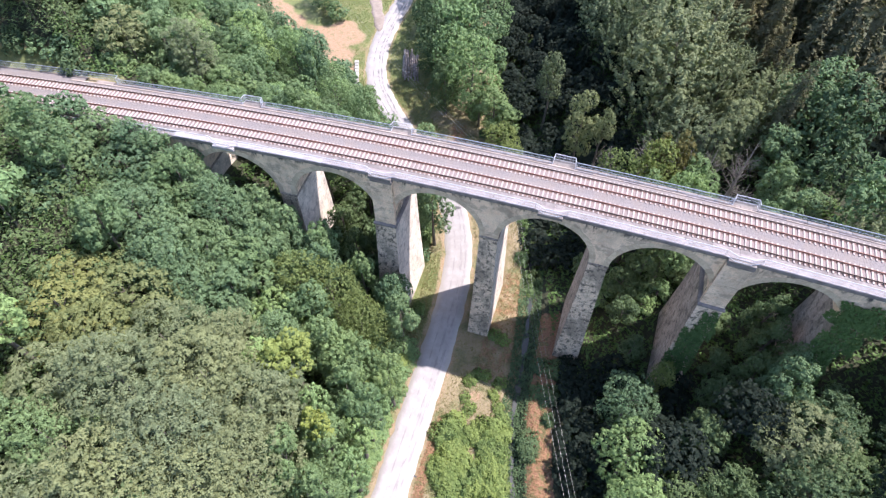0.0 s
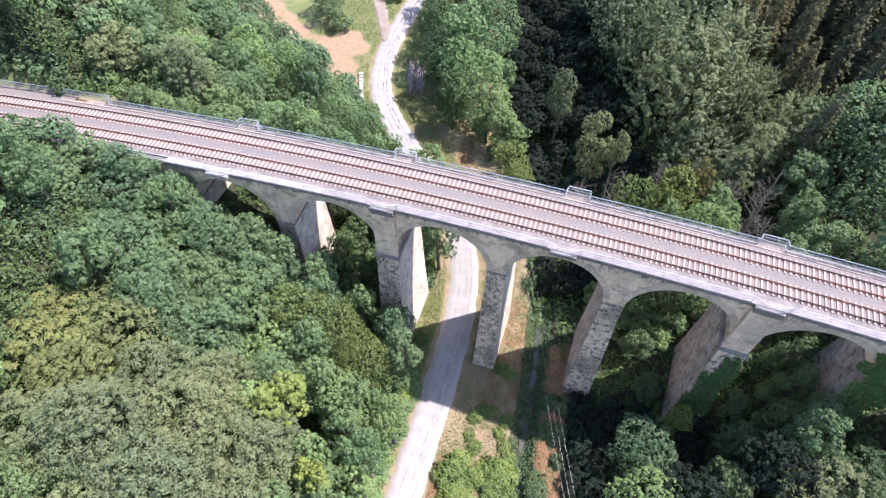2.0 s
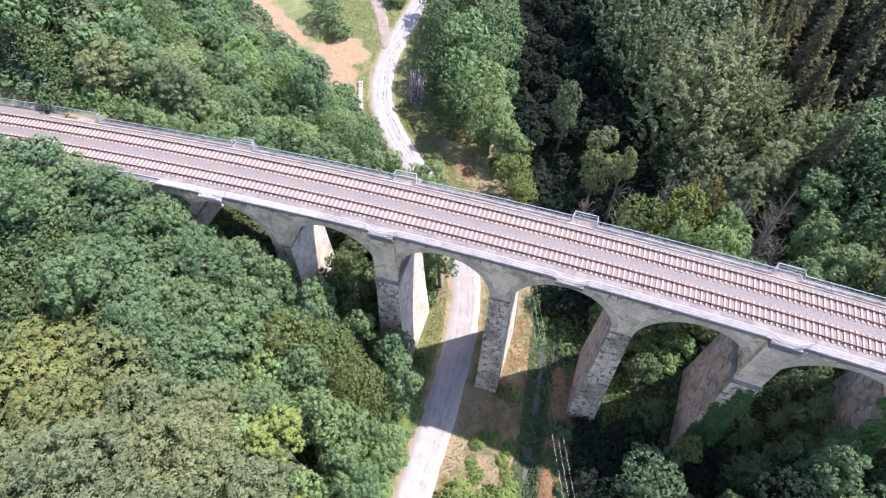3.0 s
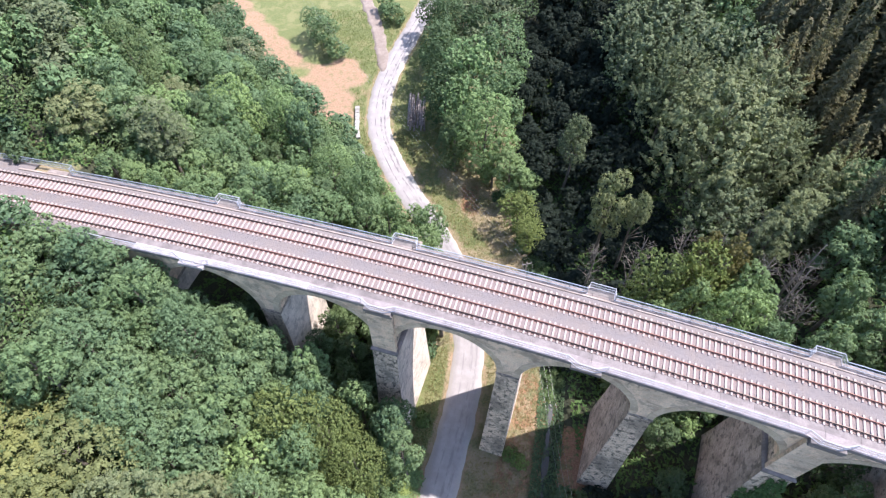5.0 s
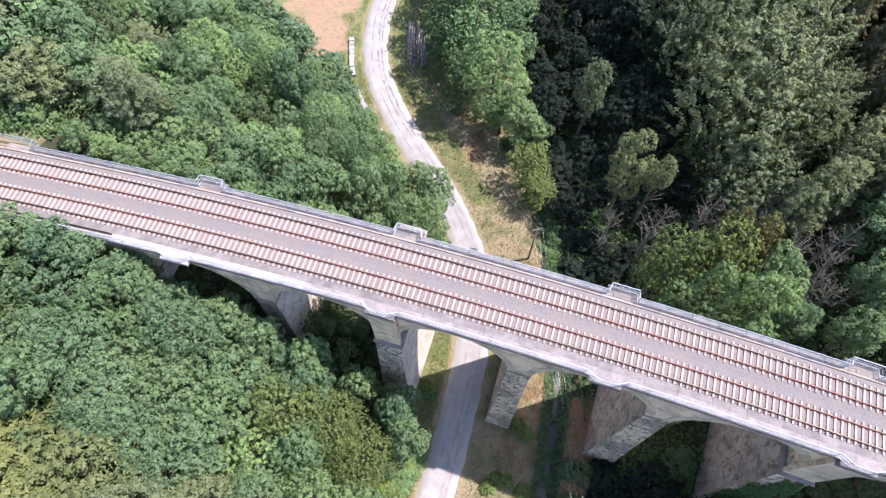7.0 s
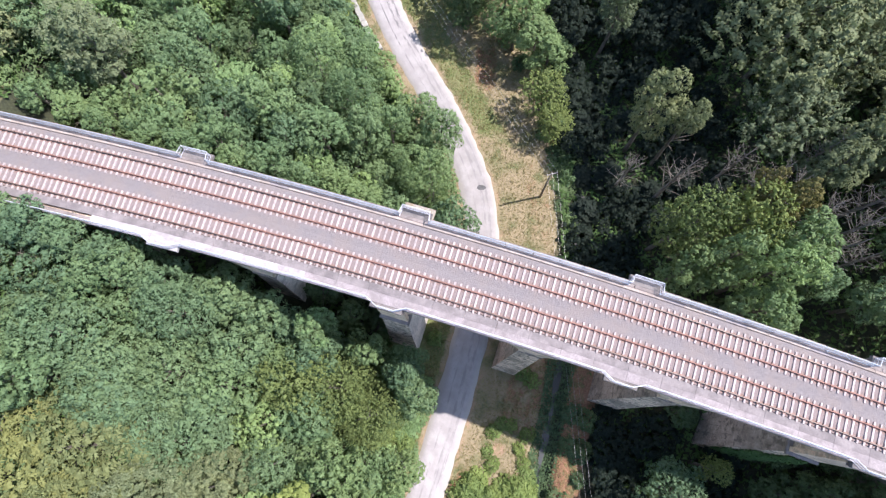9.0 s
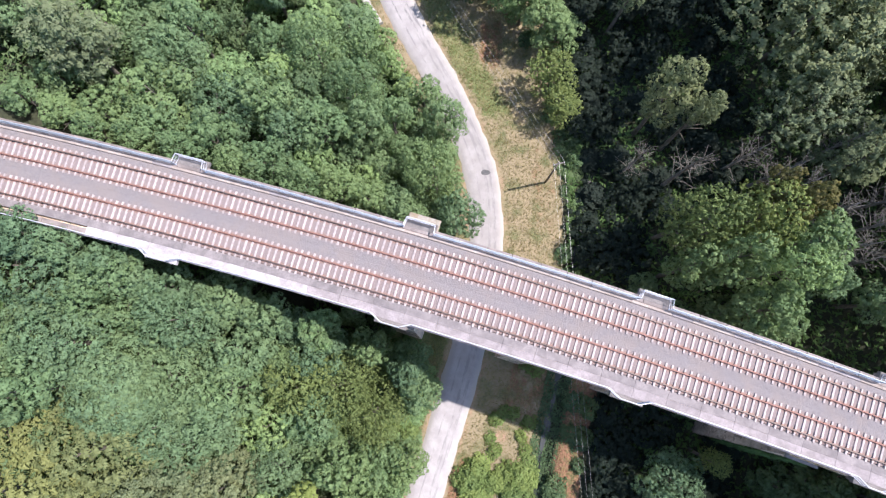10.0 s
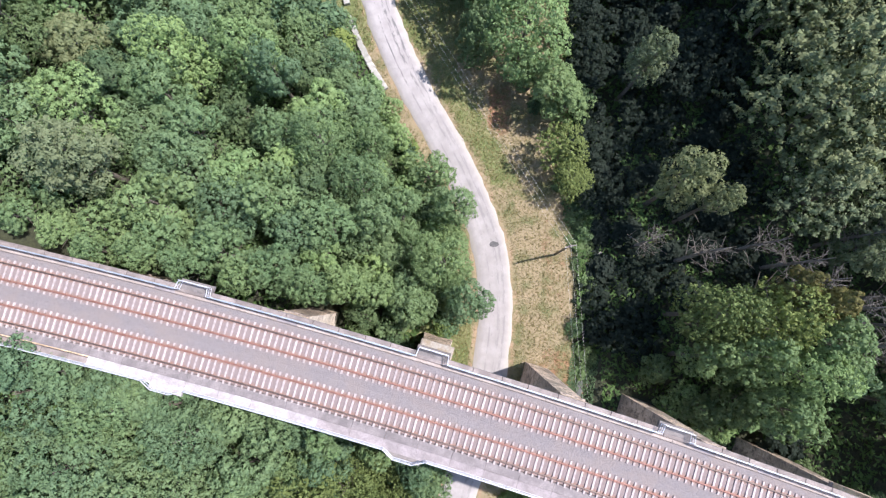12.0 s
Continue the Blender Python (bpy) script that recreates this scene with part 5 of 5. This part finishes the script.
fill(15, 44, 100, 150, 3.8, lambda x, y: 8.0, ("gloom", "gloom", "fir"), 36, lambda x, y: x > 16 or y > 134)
fill(-6, 60, 134, 172, 6.0, lambda x, y: 15.0, ("shade", "fir", "pale"), 46, lambda x, y: x > float(road_x(y)) + 8)
fill(-24, -6, 12, 52, 3.0, lambda x, y: 7.5 + 0.35 * max(0.0, toe(y) - x), ("beech", "ash", "maple"), 41, lambda x, y: x < toe(y) - (0.6 if y > 36 else 3.2) and clear_of_line(x, y, 7.5) and track_local(x, y)[1] < 0)
fill(-24, -4, 66, 99, 3.2, lambda x, y: 7.0 + 0.4 * max(0.0, toe(y) - x), ("beech", "ash", "maple"), 42, lambda x, y: x < toe(y) - 0.8 and clear_of_line(x, y, 7.5) and track_local(x, y)[1] > 0)
# low trees below the tall ones, with shade painted into the blackish leaves
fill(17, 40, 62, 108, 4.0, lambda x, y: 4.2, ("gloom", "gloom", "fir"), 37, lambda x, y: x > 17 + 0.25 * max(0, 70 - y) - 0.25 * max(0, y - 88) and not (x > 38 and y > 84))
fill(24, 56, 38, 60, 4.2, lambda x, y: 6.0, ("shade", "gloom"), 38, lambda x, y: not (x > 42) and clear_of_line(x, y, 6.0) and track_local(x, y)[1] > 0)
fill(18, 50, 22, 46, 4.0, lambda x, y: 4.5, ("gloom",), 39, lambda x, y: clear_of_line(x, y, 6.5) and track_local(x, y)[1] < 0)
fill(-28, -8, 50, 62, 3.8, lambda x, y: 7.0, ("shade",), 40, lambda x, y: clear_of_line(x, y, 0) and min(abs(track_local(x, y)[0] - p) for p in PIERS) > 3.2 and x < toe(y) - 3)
joined_wood("far_wood", FAR, "mixed wood on the distant valley sides", 4)
joined_wood("shaded_wood", UNDER, "low trees with leaf colour darkened for deep shade", 2)


# ---- undergrowth, brambles, ivy, grass ----
def leaves_on(points, normals, size, seed, material, name, label, category):
    rng = np.random.default_rng(seed)
    v, f = leaf_quads(points, normals, size, rng)
    return tagged(new(name, mesh(name, v.tolist(), f.tolist(), material)), label, category, kind="stuff")


def scatter(n, x0, x1, y0, y1, seed, keep, lo, hi):
    rng = np.random.default_rng(seed)
    x, y = rng.uniform(x0, x1, n), rng.uniform(y0, y1, n)
    clump = 0.5 + 0.5 * np.sin(x * 1.1 + 2 * np.sin(y * 0.5)) * np.sin(y * 0.9 + 1.5 * np.sin(x * 0.6))
    k = keep(x, y)
    x, y, clump = x[k], y[k], clump[k]
    z = ground_z(x, y) + lo + (hi - lo) * clump * rng.uniform(0.3, 1, len(x))
    return np.stack([x, y, z], 1), np.stack([rng.normal(0, 0.5, len(x)), rng.normal(0, 0.5, len(x)), np.ones(len(x))], 1)


def off_floor(x, y):
    """On the wooded sides, off the road's strip and out of the piers."""
    s, u = track_local(x, y)
    ps = np.min(np.abs(s[:, None] - np.array(PIERS)[None]), axis=1)
    t = np.interp(y, TOE_Y, TOE_X)
    return ((x < t - 0.5) | (x > np.where(y < 60, 19, np.where(y < 90, 15.5, 12)))) & ~((ps < 2.6) & (np.abs(u) < 6.6)) & ~((s < -38) & (np.abs(u) < 6)) & (np.abs(x) < 55 + 0.3 * y)


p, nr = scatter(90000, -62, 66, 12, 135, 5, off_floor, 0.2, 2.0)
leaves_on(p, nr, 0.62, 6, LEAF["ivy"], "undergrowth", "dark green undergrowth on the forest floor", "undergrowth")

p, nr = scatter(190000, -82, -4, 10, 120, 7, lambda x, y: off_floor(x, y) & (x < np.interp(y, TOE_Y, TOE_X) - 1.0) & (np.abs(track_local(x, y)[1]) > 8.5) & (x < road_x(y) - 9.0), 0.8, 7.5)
# the darker leaf set paints the shade in the gaps between crowns
leaves_on(p, nr, 0.40, 9, LEAF["shade"], "undergrowth", "saplings and tall undergrowth between the trees, leaves darkened for shaded gaps", "undergrowth")

p, nr = scatter(42000, 6, 26, 14, 62, 17, lambda x, y: np.abs(np.abs(x - np.interp(y, BROOK_Y, BROOK_X)) - 1.1) < 1.0, 0.05, 1.0)
leaves_on(p, nr, 0.34, 19, LEAF["shade"], "bank_weeds", "green weeds that overgrow the banks of the brook", "weeds")


def mound(seed, n=950, leaf=0.36):
    rng = np.random.default_rng(seed)
    d = rng.normal(size=(n, 3))
    d[:, 2] = np.abs(d[:, 2]) * 0.9
    d /= np.linalg.norm(d, axis=1, keepdims=True)
    lump = 1 + 0.22 * np.sin(5 * d[:, 0] + seed) * np.sin(6 * d[:, 1]) + 0.12 * np.sin(11 * d[:, 0] * d[:, 1] + seed)
    pos = d * lump[:, None] * rng.uniform(0.8, 1.05, (n, 1)) * np.array([1.9, 1.9, 1.35])
    return leaf_quads(pos, d + rng.normal(size=(n, 3)) * 0.5 + np.array([0, 0, 0.4]), leaf, rng)


MOUNDS = {}
for kind in ("bramble", "beech", "shade", "ash", "maple"):
    MOUNDS[kind] = [mesh("shrub_" + kind, *[q.tolist() for q in mound(90 + j)], LEAF[kind]) for j in range(3)]
SHRUB_LABEL = {"maple": "light green sapling growth on the verge", "bramble": "fresh green bramble bush on open ground", "beech": "leafy green shrub at the edge of the wood", "shade": "dark green shrub in the shade", "ash": "blue-green shrub at the edge of the wood"}


def shrub(kind, x, y, r, h, rng):
    ob = new("shrub", rng.choice(MOUNDS[kind]))
    ob.matrix_basis = pose(x, y, float(ground_z(x, y)) - 0.15, 0, 0, rng.uniform(0, 360)) @ Matrix.Diagonal((r / 1.9, r / 1.9, h / 1.4, 1))
    tagged(ob, SHRUB_LABEL[kind], "shrub", "shrubs")


rs = random.Random(77)
for _ in range(900):
    x, y = rs.uniform(-1.0, 10.0), rs.uniform(8, 33)
    bx = float(np.interp(y, BROOK_Y, BROOK_X))
    if x < float(road_x(y)) + 5.0 + 1.2 * math.sin(y) or x > bx - 1.6:
        continue
    if rs.random() < 0.15:
        shrub("bramble", x, y, rs.uniform(1.4, 2.2), rs.uniform(0.9, 2.0), rs)
for _ in range(46):      # along the foot of the western side
    y = rs.uniform(14, 118)
    x = toe(y) + rs.uniform(-2.5, 0.6) - (0.8 if y < 60 else 0)
    if abs(float(track_local(x, y)[1])) > 7 and x < float(road_x(y)) - (3.6 if y < 97 else 7.0):
        shrub(rs.choice(("beech", "ash", "beech", "bramble")), x, y, rs.uniform(1.2, 2.4), rs.uniform(1.2, 3.4), rs)
for _ in range(40):      # along the brook and the foot of the eastern side
    y = rs.uniform(26, 110)
    bx = float(np.interp(y, BROOK_Y, BROOK_X))
    x = (bx + rs.uniform(2.0, 6.0)) if y < 50 else min(bx, 15.5 - 0.3 * max(0, y - 80)) + rs.uniform(-0.5, 3.0)
    if abs(float(track_local(x, y)[1])) > 7:
        shrub(rs.choice(("shade", "beech", "shade")), x, y, rs.uniform(1.0, 2.2), rs.uniform(0.8, 2.4), rs)
for _ in range(64):      # low growth on the green verge
    y = rs.uniform(10, 46)
    out = rs.uniform(4.2, 10.0)
    x = float(road_x(y)) - out
    if x > toe(y) - 4.0:
        shrub(rs.choice(("bramble", "maple", "beech", "maple")), x, y, rs.uniform(0.9, 1.5) + 0.09 * out, rs.uniform(0.4, 0.9) * (1 + 0.35 * (out - 4)), rs)
for x, y, r, h in ((3.6, 36.2, 1.0, 0.8), (4.3, 34.4, 1.2, 1.1), (8.2, 36.6, 1.0, 0.9), (9.4, 38.6, 1.2, 1.1), (8.8, 34.6, 1.1, 1.0), (4.6, 39.2, 1.3, 1.2), (6.0, 40.2, 1.1, 1.0), (7.2, 40.0, 1.0, 0.9), (-5.4, 63.5, 1.5, 3.0), (-4.4, 52.6, 1.3, 2.6), (10.2, 46.5, 1.3, 1.3), (16.2, 57.0, 1.0, 0.8), (8.9, 47.5, 1.2, 1.5)):
    shrub("bramble", x, y, r, h, rs)


def on_floor(x, y):
    g, sd, dd = cover(x, y)
    d = np.abs(x - road_x(y))
    rng = np.random.default_rng(2)
    return (g + 0.8 * dd - sd * 0.8 > rng.uniform(0.2, 1.0, len(x))) & (d > 3.0)


def grass(n, x0, x1, y0, y1, seed, material, label, keep=on_floor):
    """Blades in tufts, green and straw-coloured."""
    rng = np.random.default_rng(seed)
    x, y = rng.uniform(x0, x1, n), rng.uniform(y0, y1, n)
    k = keep(x, y)
    x, y = x[k], y[k]
    z = ground_z(x, y)
    a = rng.uniform(0, 6.28, len(x))
    h, w = rng.uniform(0.12, 0.5, len(x)), rng.uniform(0.03, 0.08, len(x))
    tip = np.stack([x + np.cos(a) * h * 0.8, y + np.sin(a) * h * 0.8, z + h], 1)
    b = np.stack([-np.sin(a) * w, np.cos(a) * w, np.zeros(len(x))], 1)
    o = np.stack([x, y, z - 0.03], 1)
    v = np.stack([o - b, o + b, tip], 1).reshape(-1, 3)
    f = np.arange(len(v)).reshape(-1, 3)
    tagged(new("grass", mesh("grass", v.tolist(), f.tolist(), material)), label, "grass", kind="stuff")


GRASS = leaf_material("grass_blades", (0.13, 0.125, 0.05), (0.30, 0.25, 0.135), (0.26, 0.205, 0.12))
GREEN_GRASS = leaf_material("green_grass_blades", (0.095, 0.132, 0.045), (0.185, 0.222, 0.08), (0.205, 0.205, 0.088))
grass(90000, -20, 18, 15, 120, 8, GRASS, "dry straw and green grass on the valley floor")
grass(150000, -34, 16, 12, 165, 18, GREEN_GRASS, "fresh green grass on the verges and the clearing", lambda x, y: (lush(x, y) > np.random.default_rng(4).uniform(0.25, 0.95, len(x))) & (np.abs(x - road_x(y)) > 2.95) & (np.abs(x - np.interp(y, [140, 145, 156, 166, 200], [-16.2, -17.4, -19.8, -22.6, -34])) > np.where(y > 140, 1.8, 0)))


def ivy(name_seed, spots, label):
    """Ivy leaves on a pier's face; spots give (s, u, z, spread in s, spread in z, out from the face per metre down)."""
    rng = np.random.default_rng(name_seed)
    pts, nrm = [], []
    for s0, u0, z0, ds, dz, slope in spots:
        n = int(170 * ds * dz)
        q = rng.uniform(-1, 1, (n, 2))
        q = q[np.hypot(q[:, 0], q[:, 1]) + 0.25 * np.sin(7 * q[:, 0] + 5 * q[:, 1]) < 1]
        for a, b in q:
            s_, z_ = s0 + a * ds, z0 + b * dz
            x, y = track(s_, u0 - slope * (z0 - z_) - rng.uniform(0.02, 0.3))
            pts.append((x, y, z_))
            nrm.append((-0.28 + rng.normal(0, 0.4), -0.96, 0.5 + rng.normal(0, 0.4)))
    leaves_on(np.array(pts), np.array(nrm), 0.36, name_seed, LEAF["ivy"], "ivy", label, "ivy")


ivy(301, [(47.3, -5.9, 12.0, 2.0, 7.5, 0.065), (48.0, -5.3, 19.0, 1.4, 4.2, 0.065)], "dark ivy climbing the foot of a pier")
ivy(302, [(62.4, -4.75, 25.0, 2.4, 6.0, 0.05), (63.4, -4.42, 29.0, 4.6, 2.6, 0.0), (62.4, -5.4, 15.0, 2.3, 7.0, 0.055)], "thick ivy over a pier and its arch")


# ---- bare trees ----
BARE = [wood_mesh(400 + j, TREE_H, 4.0, DEADWOOD, True) for j in range(3)]
for x, y, z in ((29.6, 74.5, 21.0), (23.8, 76.6, 16.0), (39.8, 72.9, 24.0), (40.6, 70.3, 25.5), (48.4, 65.2, 26.5), (46.6, 76.0, 25.0), (44.0, 67.0, 26.5), (50.6, 68.6, 27.5), (46.2, 62.6, 25.5), (48.0, 61.2, 24.5), (36.5, 75.5, 22.0)):
    z0 = float(ground_z(x, y))
    k = (z - z0) / TREE_H
    ob = new("bare_tree", rs.choice(BARE))
    ob.matrix_basis = pose(x, y, z0, 0, 0, rs.uniform(0, 360)) @ Matrix.Diagonal((k * 0.7, k * 0.7, k, 1))
    tagged(ob, "dead leafless tree with pale grey branches", "tree", "dead trees")


# ---- pole and wires ----
def utility_pole(x, y, h, turn):
    z0 = float(ground_z(x, y))
    th = thing("utility_pole", (x, y, z0), "weathered wooden utility pole with a crossarm", "utility pole", "utility poles")
    th.rotation_euler = (0, 0, turn)
    attach("shaft", Shape().tube([(0, 0, -0.4), (0, 0, h * 0.5), (0, 0, h)], [0.19, 0.16, 0.12], 10).mesh("shaft", WOOD_POLE, True), th)
    attach("crossarm", Shape().box(-0.85, 0.85, -0.2, -0.06, h - 0.42, h - 0.27, 0.01).mesh("crossarm", GREY_CONCRETE), th)
    ins = Shape().tube([(0, 0, 0), (0, 0, 0.1), (0, 0, 0.14), (0, 0, 0.26)], [0.03, 0.03, 0.08, 0.05], 8).mesh("insulator", PORCELAIN, True)
    for k in (-0.75, 0.0, 0.75):
        attach("insulator", ins, th, Matrix.Translation((k, -0.13, h - 0.27 if k else h - 0.27)))
    return th


POLES = [(19.5, -14.0, 10.5, 0.05), (12.4, 75.6, 10.8, 0.25), (-48.0, 172.0, 11.0, 0.6)]
for q in POLES:
    utility_pole(*q)
for (x0, y0, h0, a0), (x1, y1, h1, a1) in zip(POLES[:-1], POLES[1:]):
    for k in (-0.75, 0.0, 0.75):
        p0 = Vector((x0 + k * math.cos(a0), y0 + k * math.sin(a0), float(ground_z(x0, y0)) + h0))
        p1 = Vector((x1 + k * math.cos(a1), y1 + k * math.sin(a1), float(ground_z(x1, y1)) + h1))
        pts = [p0.lerp(p1, t / 24) - Vector((0, 0, 2.0 * 4 * (t / 24) * (1 - t / 24))) for t in range(25)]
        tagged(new("power_wire", Shape().tube(pts, [0.010] * 25, 5).mesh("power_wire", WIRE)), "thin overhead wire slung between utility poles", "wire", "overhead wires")


# ---- roadside things ----
def stone_block(x, y, turn, k):
    rng = random.Random(k)
    sh = Shape()
    lx, ly, lz = 0.42 + 0.1 * rng.random(), 0.5 + 0.12 * rng.random(), 0.75 + 0.2 * rng.random()
    sh.box(-lx, lx, -ly, ly, 0, lz, 0.06)
    sh.v = [(a + rng.uniform(-0.05, 0.05), b + rng.uniform(-0.05, 0.05), c + rng.uniform(-0.04, 0.04)) for a, b, c in sh.v]
    ob = new("stone_block", sh.mesh("stone_block", BLOCK))
    ob.matrix_basis = pose(x, y, float(ground_z(x, y)) - 0.08, 0, 0, turn)
    tagged(ob, "pale rough limestone block in a row along the road", "stone block", "roadside blocks")


row = [(-22.2, 126.0), (-21.6, 119.0), (-20.5, 113.6), (-18.4, 108.8), (-16.5, 105.2), (-14.2, 101.6)]
k = 0
for (xa, ya), (xb, yb) in zip(row[:-1], row[1:]):
    n = round(math.hypot(xb - xa, yb - ya) / 1.12)
    for j in range(n):
        t = j / n
        if k not in (9, 10):
            stone_block(xa + (xb - xa) * t, ya + (yb - ya) * t, math.degrees(math.atan2(yb - ya, xb - xa)) + 90 + rs.uniform(-8, 8), 900 + k)
        k += 1

for j in range(17):
    lvl = j // 8
    x = -10.2 + 0.5 * (j % 8) * 1.05 + 0.2 * lvl
    r = rs.uniform(0.15, 0.26)
    y0, y1 = 120.4 + rs.uniform(-1.4, 1.2), 130.6 + rs.uniform(-2.4, 1.2)
    z = 0.22 + 0.4 * lvl
    sh = Shape().tube([(x + rs.uniform(-0.2, 0.2), y0, float(ground_z(x, y0)) + z), (x, (y0 + y1) / 2, float(ground_z(x, (y0 + y1) / 2)) + z + 0.04), (x + rs.uniform(-0.2, 0.2), y1, float(ground_z(x, y1)) + z)], [r, r * 0.9, r * 0.75], 9)
    tagged(new("log", sh.mesh("log", LOG, True)), "long felled log stacked beside the road", "log", "log pile")


def repair(x, y, w, l, turn):
    sh = Shape()
    rng = random.Random(int(x * 10 + y))
    n = 10
    ring = [((w * (0.85 + 0.25 * rng.random())) * math.cos(6.283 * i / n), (l * (0.85 + 0.25 * rng.random())) * math.sin(6.283 * i / n)) for i in range(n)]
    z = float(road_z(y)) + 0.05 + 0.04 * (1 - ((x - float(road_x(y))) / 2.65) ** 2)
    sh.v = [(a, b, -0.03) for a, b in ring] + [(a * 0.97, b * 0.97, 0.006) for a, b in ring]
    sh.f = [tuple(range(n, 2 * n))] + [(i, (i + 1) % n, n + (i + 1) % n, n + i) for i in range(n)]
    ob = attach("repair_patch", sh.mesh("repair_patch", PATCH), road, pose(x, y, z, 0, 0, turn), "dark asphalt repair")


repair(2.9, 77.1, 0.8, 0.5, 0)
repair(-1.9, 83.6, 0.5, 0.4, 20)
repair(-4.6, 24.3, 0.9, 0.18, -30)

# the cut stones of the arch rings
for bay, s0 in BAYS:
    voussoirs(bay, s0)
